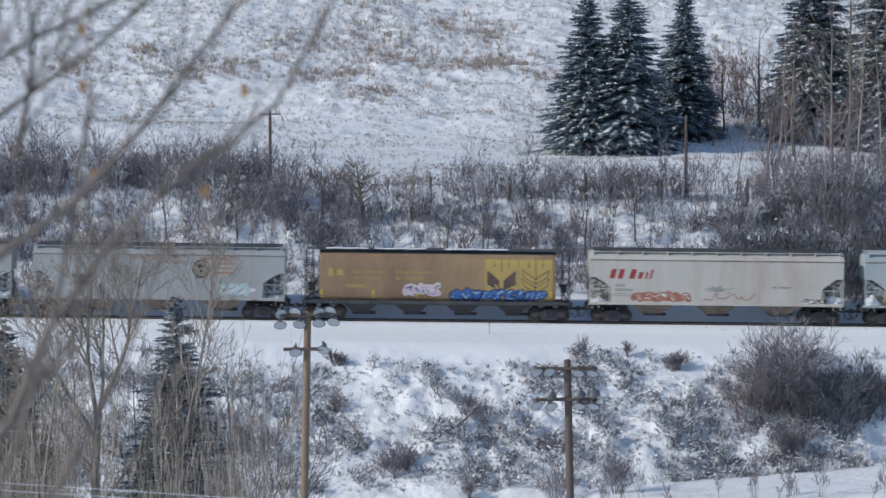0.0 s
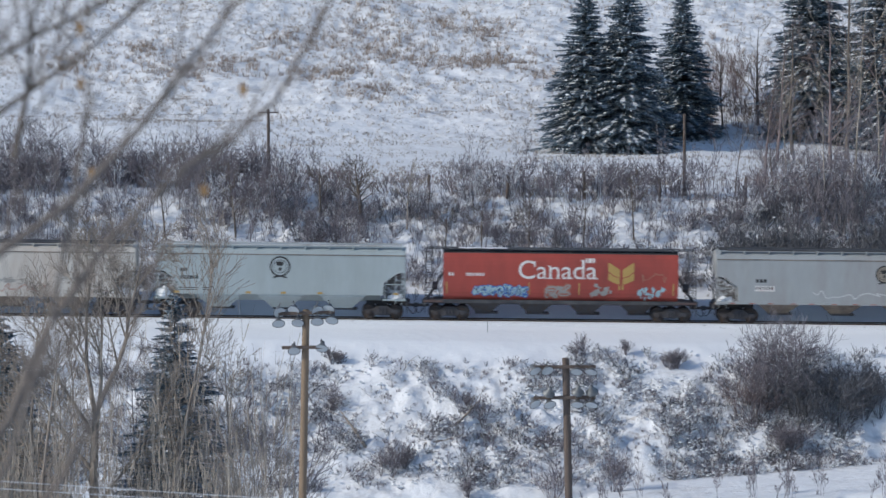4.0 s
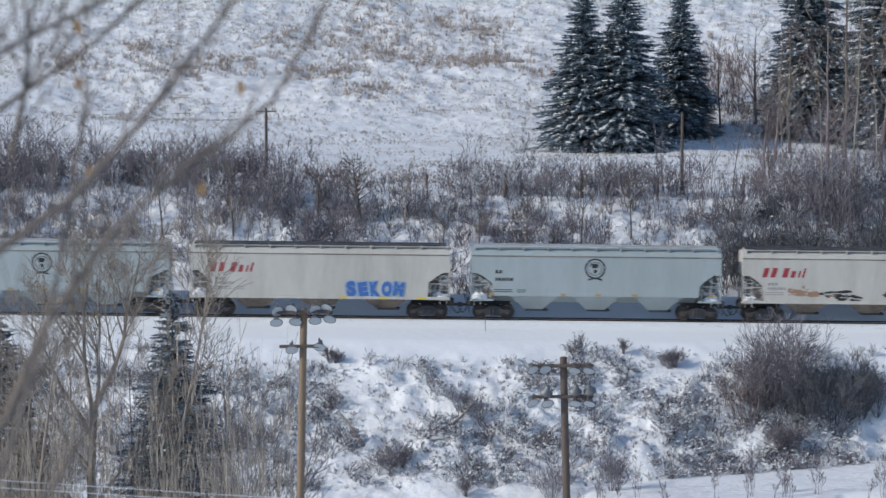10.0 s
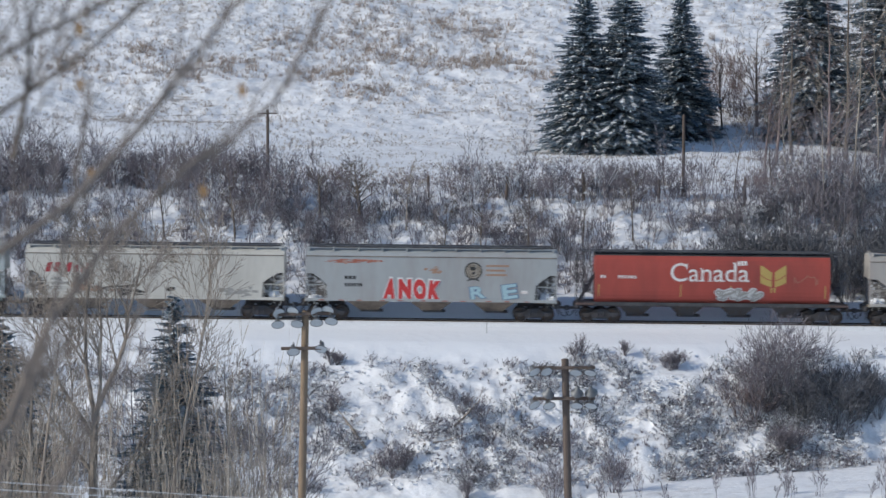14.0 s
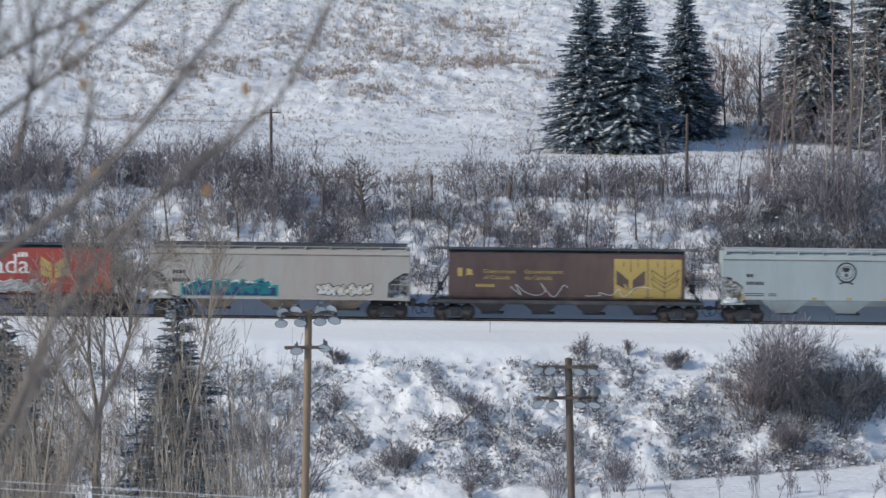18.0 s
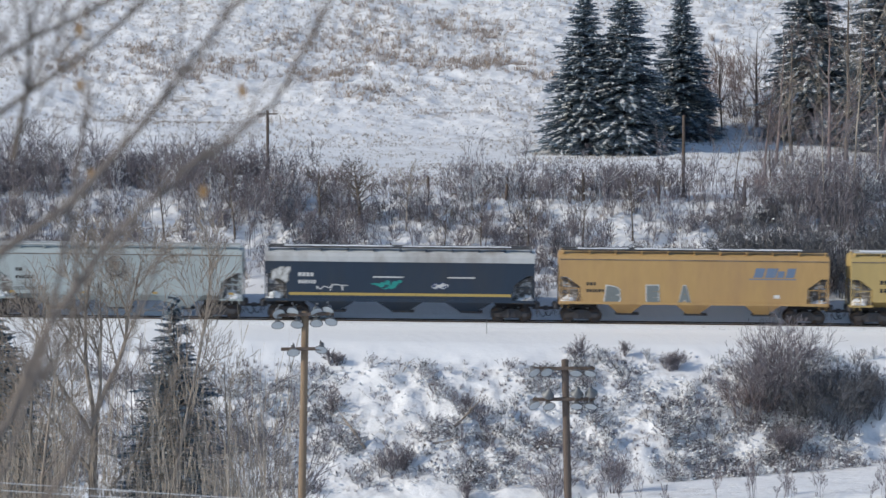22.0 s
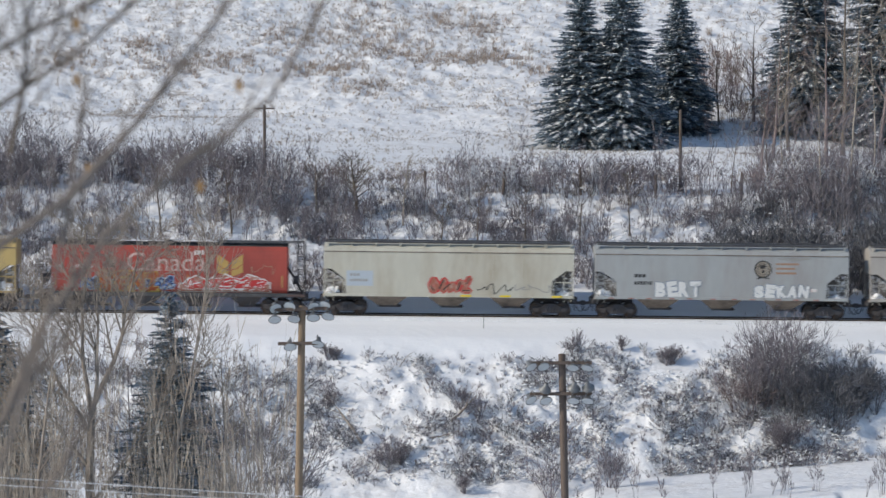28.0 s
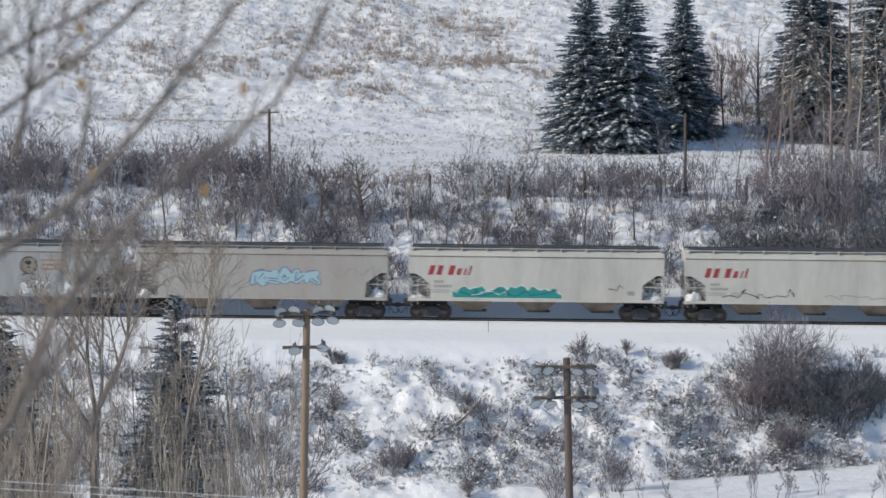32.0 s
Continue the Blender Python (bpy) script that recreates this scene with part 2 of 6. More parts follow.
def land(x, y):
    x, y = np.asarray(x, dtype=np.float64), np.asarray(y, dtype=np.float64)
    y = y - 0.10 * np.clip(x - 8, 0, 24) * np.clip((-9 - y) / 5, 0, 1)
    z = np.interp(y + 2.0 * rough(x / 9, y / 9, 3, 2) * (np.abs(y) > 8), PROFILE_Y, PROFILE_Z)
    away = np.clip((np.abs(y) - 3.0) / 3.0, 0, 1)
    steep = np.exp(-((y + 14) / 5.0) ** 2) + 0.7 * np.exp(-((y - 13) / 6.0) ** 2)
    z = z + away * (0.10 + 1.0 * steep) * 1.3 * rough(x / 2.6, y / 2.6, 11, 4)
    z = z + away * steep * 1.5 * rough(x / 1.05, y / 0.8, 31, 3)
    z = z + away * np.clip((np.abs(y) - 30) / 40, 0, 1) * 2.4 * rough(x / 22, y / 16, 21, 3)
    z = z + away * np.clip((y - 55) / 30, 0, 1) * 0.75 * rough(x / 1.5, y / 1.3, 41, 3)
    bench = -8.7 - 4.0 * np.clip((9 - x) / 9, 0, 1) + 0.075 * np.clip(x - 8, 0, 26) + 0.25 * rough(x / 4, y / 4, 57, 2)
    z = np.where((y > -34) & (y < -8), np.maximum(z, bench), z)
    return z - GRADE * np.clip(x, -470, 470)


def land_at(x, y):
    return float(land(np.array([x]), np.array([y]))[0])


def bareness(x, y):
    """How much dry grass and soil shows through: little on the open snow, much on the rough banks and the hillside."""
    v = 0.16 + 0 * x
    v = v + 0.16 * np.exp(-((y + 14) / 5.0) ** 2) + 0.18 * np.exp(-((y - 11) / 8.0) ** 2)
    v = v + 0.12 * np.clip((y - 56) / 14, 0, 1)
    v = v + 0.42 * rough(x / 6, y / 7, 51, 3) * (np.abs(y) > 6)
    v = np.where((y > -6) & (y < 2.8), 0.02, v)
    return v


def turfiness(x, y):
    """How much matted straw shows in the snow: most on the hillside, some on the slopes, none along the track. The
    extra on the hill's right stands in for shade.
    """
    v = 0.20 + 0.28 * np.clip((y - 40) / 40, 0, 1) + 0.9 * rough(x / 14, y / 9, 58, 3) + 0.2 * np.clip((x - 8) / 10, 0, 1) * (y > 70)
    v = np.where(y < 24, 0.30 + 0.9 * rough(x / 5, y / 4, 59, 3), v)
    v = np.where((y > -8.5) & (y < 8), 0.0, v)
    return np.clip(v, 0.0, 0.85)


def steps(fine_a, fine_b, step, reach):
    mid = np.arange(fine_a, fine_b + step / 2, step)
    out, s, v = [], step, fine_b
    while v < reach:
        s *= 1.28
        v += s
        out.append(v)
    low, s, v = [], step, fine_a
    while v > -reach:
        s *= 1.28
        v -= s
        low.append(v)
    return np.concatenate([low[::-1], mid, out])


gx, gy = steps(-36, 40, 0.28, 3000), steps(-24, 120, 0.30, 3000)
GX, GY = np.meshgrid(gx, gy)
GZ = land(GX, GY)
gv = np.stack([GX.ravel(), GY.ravel(), GZ.ravel()], axis=1)
k = np.arange((len(gy) - 1) * (len(gx) - 1))
r0, c0 = k // (len(gx) - 1), k % (len(gx) - 1)
i0 = r0 * len(gx) + c0
gf = np.stack([i0, i0 + 1, i0 + 1 + len(gx), i0 + len(gx)], axis=1)
ground = new("ground", raw_mesh("ground", gv, gf, M_GROUND, True))
bare = ground.data.attributes.new("bare", "FLOAT", "POINT")
bare.data.foreach_set("value", bareness(gv[:, 0], gv[:, 1]).astype(np.float32))
turf = ground.data.attributes.new("turf", "FLOAT", "POINT")
turf.data.foreach_set("value", turfiness(gv[:, 0], gv[:, 1]).astype(np.float32))
tagged(ground, "snow-covered valley, railway bank and hillside with dry grass showing through", "ground", kind="structure")

# ---- track ----
track = tagged(new("railway_track"), "single railway track on snowy ballast in a shelf of the bank", "railway track", kind="structure")
track.matrix_world = pose(0, 0, RISE, 0, math.degrees(math.atan(GRADE)), 0)
bm = bmesh.new()
prism(bm, [(-470, -0.75), (470, -0.75), (470, -0.085), (-470, -0.085)], -1.75, 1.75)
for v in bm.verts:
    if v.co.z < -0.5:
        v.co.y *= 1.5
part("ballast", bm, M_BALLAST, track)
for side in (-0.7525, 0.7525):
    bm = bmesh.new()
    for y0, y1, z0, z1 in ((-0.075, 0.075, -0.18, -0.155), (-0.012, 0.012, -0.155, -0.04), (-0.036, 0.036, -0.04, 0.0)):
        box(bm, -470, 470, side + y0, side + y1, z0, z1)
    part("rail", bm, M_RAIL, track)

# ---- the train ----
def paint(name, colour, dirt=(0.20, 0.16, 0.13), at=0.64, soft=0.16, rough_=0.55):
    return material(name, colour, rough_, fine=0.05, spot=dirt, spot_at=at, spot_soft=soft, scale=0.5, stretch=(1.0, 1.0, 0.28))


def decal(name, colour, worn=None):
    return material(name, colour, 0.6, fine=0.1, spot=worn, spot_at=0.6, spot_soft=0.1, scale=3.0)


P_WHITE = paint("grimy_white_paint", (0.57, 0.545, 0.49), (0.40, 0.38, 0.34))
P_WHITE_RUSTY = paint("rust_streaked_white_paint", (0.55, 0.52, 0.47), (0.45, 0.37, 0.31), 0.62, 0.12)
P_GREY = paint("weathered_grey_paint", (0.365, 0.38, 0.38), (0.30, 0.275, 0.26))
P_GREEN_GREY = paint("pale_green_grey_paint", (0.40, 0.45, 0.455), (0.335, 0.37, 0.365), 0.62, 0.2)
P_RED = paint("faded_red_paint", (0.37, 0.075, 0.058), (0.23, 0.06, 0.05), 0.62, 0.16)
P_BROWN = paint("dark_brown_paint", (0.088, 0.060, 0.058), (0.16, 0.11, 0.09), 0.62, 0.2)
P_BROWN_OLD = paint("sun_bleached_brown_paint", (0.24, 0.155, 0.10), (0.36, 0.26, 0.14), 0.55, 0.16)
P_TAN = paint("dusty_tan_paint", (0.40, 0.38, 0.345), (0.38, 0.31, 0.28))
P_CREAM = paint("cream_paint", (0.53, 0.51, 0.43), (0.36, 0.30, 0.22))
P_NAVY = paint("navy_blue_paint", (0.028, 0.044, 0.070), (0.045, 0.05, 0.06))
P_ORANGE = paint("orange_yellow_paint", (0.49, 0.315, 0.135), (0.40, 0.25, 0.13))
P_YELLOW = paint("mustard_yellow_paint", (0.49, 0.36, 0.15), (0.41, 0.32, 0.15))
P_PALE = paint("pale_grey_paint", (0.52, 0.53, 0.53))
P_DARKROOF = material("dark_roof_paint", (0.055, 0.055, 0.06), 0.6, fine=0.2, spot=(0.10, 0.10, 0.10), scale=0.8)
P_DUST = material("dusty_hopper_steel", (0.24, 0.20, 0.165), 0.85, fine=0.15, spot=(0.10, 0.085, 0.075), scale=0.8)
D_RED = decal("red_lettering", (0.34, 0.05, 0.06))
D_BLACK = decal("black_lettering", (0.035, 0.035, 0.035))
D_WHITE = decal("white_lettering", (0.72, 0.70, 0.67), (0.5, 0.3, 0.26))
D_OCHRE = decal("faded_orange_lettering", (0.36, 0.22, 0.15))
D_YELLOW = decal("yellow_panel_paint", (0.45, 0.33, 0.11), (0.45, 0.33, 0.10))
D_YELLOW_DULL = decal("dull_gold_paint", (0.45, 0.30, 0.10))
D_BLUE = decal("blue_spray_paint", (0.07, 0.16, 0.42))
D_CYAN = decal("light_blue_spray_paint", (0.36, 0.51, 0.55))
D_FADED = decal("flaking_white_lettering", (0.56, 0.42, 0.38), (0.40, 0.12, 0.10))
D_SHIELD = decal("dull_brown_emblem_paint", (0.29, 0.25, 0.20))
D_SLATE = decal("slate_grey_spray_paint", (0.19, 0.21, 0.21))
D_SKY = decal("pale_sky_blue_spray_paint", (0.34, 0.47, 0.62))
D_CHALK = decal("chalk_white_spray_paint", (0.68, 0.68, 0.66))
D_EMBER = decal("fiery_orange_spray_paint", (0.30, 0.075, 0.03), (0.42, 0.16, 0.04))
D_DEEPTEAL = decal("deep_teal_spray_paint", (0.02, 0.17, 0.19))
D_GREEN = decal("teal_spray_paint", (0.03, 0.27, 0.24))
D_PINK = decal("pale_pink_spray_paint", (0.62, 0.48, 0.56))
D_SILVER = decal("silver_spray_paint", (0.58, 0.58, 0.57))
D_GREYPATCH = decal("grey_patch_paint", (0.32, 0.31, 0.29))
D_SCARLET = decal("scarlet_spray_paint", (0.52, 0.05, 0.05))
D_RUST = decal("rusty_red_spray_paint", (0.36, 0.13, 0.09), (0.45, 0.33, 0.27))
D_NAVY = decal("dark_blue_lettering", (0.03, 0.05, 0.13))
D_STEELBLUE = decal("steel_blue_lettering", (0.16, 0.22, 0.32))
D_REFLECT = decal("yellow_reflective_tape", (0.75, 0.56, 0.04))


# dark steel with spots of snow, for the end framing
M_END_STEEL = material("snow_spotted_dark_steel", (0.13, 0.12, 0.115), 0.8, fine=0.2, spot=(0.62, 0.63, 0.65), spot_at=0.545, spot_soft=0.05, scale=2.6)


def side_flat(z):
    """Half width of a flat-sided car at height z."""
    if z <= 4.2:
        return 1.56
    return 1.56 - 0.9 * (z - 4.2) ** 1.2


def side_round(z):
    """Half width of a round-sided car at height z."""
    u = min(1.0, abs((z - 2.9) / 1.75))
    return 1.58 * (1 - u ** 3.2) ** (1 / 3.2) if u < 1 else 0.0


def on_side(bm, side, off):
    """Wraps a flat outline in x and z onto the near side of a car."""
    for v in bm.verts:
        v.co.y = -(side(v.co.z) + off)


def panel(bm, u0, u1, z0, z1, nz=6, slant=0.0):
    rows = []
    for i in range(nz + 1):
        z = z0 + (z1 - z0) * i / nz
        rows.append((bm.verts.new((u0 + slant * (z - z0), 0, z)), bm.verts.new((u1 + slant * (z - z0), 0, z))))
    for (a, b), (c, d) in zip(rows, rows[1:]):
        bm.faces.new((a, b, d, c))


def blob(bm, cx, cz, rx, rz, rng, n=14, jag=0.25):
    pts = []
    for i in range(n):
        a = 2 * math.pi * i / n
        k = 1 + rng.uniform(-jag, jag)
        c, s = math.cos(a), math.sin(a)
        sq = 1 / max(abs(c), abs(s)) ** 0.5
        pts.append(bm.verts.new((cx + rx * k * sq * c, 0, cz + rz * k * sq * s)))
    bm.faces.new(pts)


def ring(bm, cx, cz, r0, r1, n=28):
    a = [bm.verts.new((cx + r0 * math.cos(2 * math.pi * i / n), 0, cz + r0 * math.sin(2 * math.pi * i / n))) for i in range(n)]
    b = [bm.verts.new((cx + r1 * math.cos(2 * math.pi * i / n), 0, cz + r1 * math.sin(2 * math.pi * i / n))) for i in range(n)]
    for i in range(n):
        j = (i + 1) % n
        bm.faces.new((a[i], a[j], b[j], b[i]))


def stroke(bm, pts, w):
    for (x0, z0), (x1, z1) in zip(pts, pts[1:]):
        d = math.hypot(x1 - x0, z1 - z0) or 1
        nx, nz = -(z1 - z0) / d * w / 2, (x1 - x0) / d * w / 2
        ex, ez = (x1 - x0) / d * w * 0.3, (z1 - z0) / d * w * 0.3
        bm.faces.new([bm.verts.new(p) for p in ((x0 - ex + nx, 0, z0 - ez + nz), (x0 - ex - nx, 0, z0 - ez - nz), (x1 + ex - nx, 0, z1 + ez - nz), (x1 + ex + nx, 0, z1 + ez + nz))])


def finer(bm, most=0.4):
    """Cuts up large faces, so that they follow a rounded side."""
    for i in range(3):
        long_ = [e for e in bm.edges if e.calc_length() > most]
        if not long_:
            return
        if i == 0:
            bmesh.ops.triangulate(bm, faces=bm.faces[:])
            long_ = [e for e in bm.edges if e.calc_length() > most]
        bmesh.ops.subdivide_edges(bm, edges=long_, cuts=1, use_grid_fill=True)


def sticker(name, bm, mat, car, off=0.006, label=""):
    finer(bm)
    on_side(bm, car["side_of"], off)
    bm.normal_update()
    for f in bm.faces:
        if f.normal.y > 0:
            f.normal_flip()
    return part(name, bm, mat, car["root"], label)


def bars(car, u, z, widths, h, gap, mat, name="lettering", slant=0.0, off=0.008):
    bm = bmesh.new()
    for w in widths:
        panel(bm, u, u + w, z, z + h, 2, slant)
        u += w + gap
    return sticker(name, bm, mat, car, off)


GLYPHS = (((0.0, 0.25, 0.45, 0.95), (0.45, 0.95, 0.35, 0.1), (0.35, 0.1, 1.0, 0.6)), ((0.05, 0.8, 0.6, 0.55), (0.6, 0.55, 0.2, 0.15), (0.2, 0.15, 1.0, 0.2), (0.5, 0.6, 0.95, 1.0)),
          ((0.0, 0.1, 0.3, 0.75), (0.3, 0.75, 0.7, 0.25), (0.7, 0.25, 1.0, 0.9)), ((0.1, 0.5, 0.5, 1.0), (0.5, 1.0, 0.95, 0.45), (0.95, 0.45, 0.5, 0.0), (0.5, 0.0, 0.1, 0.5)),
          ((0.0, 0.9, 0.5, 0.6), (0.5, 0.6, 1.0, 0.95), (0.5, 0.6, 0.55, 0.0), (0.1, 0.1, 0.6, 0.3)), ((0.1, 0.05, 0.2, 0.7), (0.2, 0.7, 0.9, 0.8), (0.9, 0.8, 0.6, 0.35), (0.6, 0.35, 1.0, 0.0)))


def graffiti(car, u0, u1, z0, z1, fill, line, seed, letters=5, shine=None, wild=0.22):
    """Fat interlocking unreadable spray-paint shapes side by side, each with an outline behind and thin strokes upon it."""
    rng = random.Random(seed)
    w = (u1 - u0) / letters
    h = z1 - z0
    side = car["side_of"]
    for n in range(letters):
        cx, cz = u0 + w * (n + 0.5), (z0 + z1) / 2 + rng.uniform(-0.05, 0.05) * h
        glyph = GLYPHS[rng.randrange(len(GLYPHS))]
        fat = min(0.40 * w, 0.36 * h) * rng.uniform(0.9, 1.2)
        sx, sz = w * rng.uniform(0.80, 1.0), (h - fat) * rng.uniform(0.8, 1.0)
        lines = []
        for xa, za, xb, zb in glyph:
            j = [rng.uniform(-wild, wild) * 0.35 for _ in range(4)]
            lines.append((cx + (xa - 0.5 + j[0]) * sx, cz + (za - 0.5 + j[1]) * sz, cx + (xb - 0.5 + j[2]) * sx, cz + (zb - 0.5 + j[3]) * sz))
        bm = bmesh.new()
        lift = {}
        for layer, extra in ((0, 0.10 + 0.06 * h), (1, 0.0)):
            for i, (xa, za, xb, zb) in enumerate(lines):
                wide = fat + extra
                d = math.hypot(xb - xa, zb - za) or 1
                tx, tz = (xb - xa) / d, (zb - za) / d
                k0, k1 = rng.uniform(0.42, 0.55) * wide, rng.uniform(0.40, 0.58) * wide
                e = wide * 0.42
                pts = [(xa - tx * e, za - tz * e), (xa - tz * k0, za + tx * k0), (xb - tz * k1, zb + tx * k1), (xb + tx * e, zb + tz * e), (xb + tz * k1, zb - tx * k1), (xa + tz * k0, za - tx * k0)]
                f = bm.faces.new([bm.verts.new((x, 0, z)) for x, z in pts])
                f.material_index = layer
                for v in f.verts:
                    v.co.y = 0.006 + 0.006 * layer + 0.0007 * i
        for j in range(2):
            xa, za, xb, zb = lines[rng.randrange(len(lines))]
            d = math.hypot(xb - xa, zb - za) or 1
            o = rng.uniform(-0.25, 0.25) * fat
            nx, nz = -(zb - za) / d, (xb - xa) / d
            k = rng.uniform(0.025, 0.05)
            pts = [(xa + nx * (o - k), za + nz * (o - k)), (xb + nx * (o - k), zb + nz * (o - k)), (xb + nx * (o + k), zb + nz * (o + k)), (xa + nx * (o + k), za + nz * (o + k))]
            f = bm.faces.new([bm.verts.new((x, 0.017, z)) for x, z in pts])
            f.material_index = 2
        finer(bm)
        for v in bm.verts:
            v.co.y = -(side(max(1.4, v.co.z)) + v.co.y + (0.012 if side is side_round else 0.0))
        bm.normal_update()
        for f in bm.faces:
            if f.normal.y > 0:
                f.normal_flip()
        ob = part("graffiti_letter", bm, line, car["root"])
        ob.data.materials.append(fill)
        ob.data.materials.append(shine or line)


def mural(car, u0, u1, z0, z1, fill, edge, seed, bits=22, rim=0.06):
    """One broad sprayed mass with a ragged upper rim and a pale edge behind it."""
    rng = random.Random(seed)
    tops = [(u0 + (u1 - u0) * i / bits, z0 + (z1 - z0) * (rng.uniform(0.55, 1.0) if 1 < i < bits - 1 else rng.uniform(0.2, 0.6))) for i in range(bits + 1)]
    for grow, mat, off in ((rim, edge, 0.005), (0.0, fill, 0.009)):
        bm = bmesh.new()
        row = [(bm.verts.new((u, 0, z0 - grow * 0.6)), bm.verts.new((u, 0, z + grow))) for u, z in [(u0 - grow, tops[0][1])] + tops + [(u1 + grow, tops[-1][1])]]
        for (a, b), (c_, d) in zip(row, row[1:]):
            bm.faces.new((a, c_, d, b))
        sticker("graffiti_mass", bm, mat, car, off + (0.012 if car["side_of"] is side_round else 0.0))


def scribble(car, u0, u1, z0, z1, mat, seed, n=14, w=0.05):
    rng = random.Random(seed)
    bm = bmesh.new()
    knots = [(u0 + (u1 - u0) * i / n + rng.uniform(-0.9, 1.2) * (u1 - u0) / n, rng.uniform(z0, z1)) for i in range(n + 1)]
    pts = []
    for i in range(n):
        a, b, c, d = knots[max(i - 1, 0)], knots[i], knots[i + 1], knots[min(i + 2, n)]
        for k in range(5):
            t = k / 5
            pts.append(tuple(0.5 * (2 * b[j] + (c[j] - a[j]) * t + (2 * a[j] - 5 * b[j] + 4 * c[j] - d[j]) * t * t + (3 * b[j] - a[j] - 3 * c[j] + d[j]) * t ** 3) for j in (0, 1)))
    stroke(bm, pts, w)
    sticker("graffiti_scribble", bm, mat, car, 0.012)


def words(car, text, u, z, height, mat, width=None, serif=False, name="lettering"):
    """Letters with the built-in font, laid on the near side."""
    cu = bpy.data.curves.new("letters", "FONT")
    cu.body = text
    cu.size = height / 0.69
    cu.offset = 0.004 if serif else 0.0
    tmp = bpy.data.objects.new("letters", cu)
    scene.collection.objects.link(tmp)
    dg = bpy.context.evaluated_depsgraph_get()
    me = bpy.data.meshes.new_from_object(tmp.evaluated_get(dg))
    bpy.data.objects.remove(tmp)
    bm = bmesh.new()
    bm.from_mesh(me)
    bpy.data.meshes.remove(me)
    xs = [v.co.x for v in bm.verts]
    k = width / (max(xs) - min(xs)) if width else 1.0
    x0 = min(xs)
    if serif:
        # feet and flags on the stems
        def slab(xa, xb, za, zb):
            f = [bm.verts.new((x * height, z * height, 0.0)) for x, z in ((xa, za), (xb, za), (xb, zb), (xa, zb))]
            bm.faces.new(f)

        for i, ch in enumerate(text):
            spans = []
            for piece in (text[:i + 1], ch):
                cu = bpy.data.curves.new("letters", "FONT")
                cu.body = piece
                cu.size = height / 0.69
                tmp = bpy.data.objects.new("letters", cu)
                scene.collection.objects.link(tmp)
                me = bpy.data.meshes.new_from_object(tmp.evaluated_get(bpy.context.evaluated_depsgraph_get()))
                bpy.data.objects.remove(tmp)
                px = [v.co.x for v in me.vertices]
                spans.append((min(px), max(px)))
                bpy.data.meshes.remove(me)
            r = spans[0][1] / height
            lft = r - (spans[1][1] - spans[1][0]) / height
            if ch in "and":
                slab(r - 0.20, r + 0.07, 0.0, 0.055)
            if ch == "n":
                slab(lft - 0.06, lft + 0.20, 0.0, 0.055)
                slab(lft - 0.08, lft + 0.08, 0.68, 0.73)
            if ch == "d":
                slab(r - 0.21, r - 0.02, 1.0, 1.055)
            if ch == "C":
                slab(r - 0.05, r + 0.02, 0.66, 0.98)
    for v in bm.verts:
        v.co = Vector((u + (v.co.x - x0) * k, 0, z + v.co.y))
    return sticker(name, bm, mat, car, 0.01)


def tag(car, text, u0, u1, z0, z1, fill, line, seed, edge=0.075, fat=0.035):
    """Sprayed block letters, each with its own tilt and size, on a wider outline."""
    rng = random.Random(seed)
    w, h = (u1 - u0) / len(text), z1 - z0
    side = car["side_of"]
    for n, ch in enumerate(text):
        turn, grow, drop = rng.uniform(-0.16, 0.16), rng.uniform(0.92, 1.1), rng.uniform(-0.06, 0.06) * h
        bm = bmesh.new()
        for layer, wide in ((0, fat + edge), (1, fat)):
            cu = bpy.data.curves.new("letters", "FONT")
            cu.body = ch
            cu.size = h / 0.69
            cu.offset = wide
            cu.resolution_u = 3
            tmp = bpy.data.objects.new("letters", cu)
            scene.collection.objects.link(tmp)
            me = bpy.data.meshes.new_from_object(tmp.evaluated_get(bpy.context.evaluated_depsgraph_get()))
            bpy.data.objects.remove(tmp)
            old = len(bm.verts)
            had = len(bm.faces)
            bm.from_mesh(me)
            bpy.data.meshes.remove(me)
            bm.verts.ensure_lookup_table()
            bm.faces.ensure_lookup_table()
            vs = bm.verts[old:]
            xs = [v.co.x for v in vs]
            mid, span = (max(xs) + min(xs)) / 2, max(max(xs) - min(xs), 0.3 * h)
            k = w * 1.02 / span if layer == 0 else k
            for v in vs:
                x, z = (v.co.x - mid) * k, (v.co.y - 0.34 * h / 0.69) * grow
                v.co = Vector((u0 + w * (n + 0.5) + x * math.cos(turn) - z * math.sin(turn), 0.026 + 0.008 * layer, (z0 + z1) / 2 + drop + x * math.sin(turn) + z * math.cos(turn)))
            for f in bm.faces[had:]:
                f.material_index = layer
        finer(bm)
        for v in bm.verts:
            v.co.y = -(side(max(1.4, v.co.z)) + v.co.y + (0.012 if side is side_round else 0.0) + 0.0012 * n)
        bm.normal_update()
        for f in bm.faces:
            if f.normal.y > 0:
                f.normal_flip()
        ob = part("graffiti_letter", bm, line, car["root"])
        ob.data.materials.append(fill)


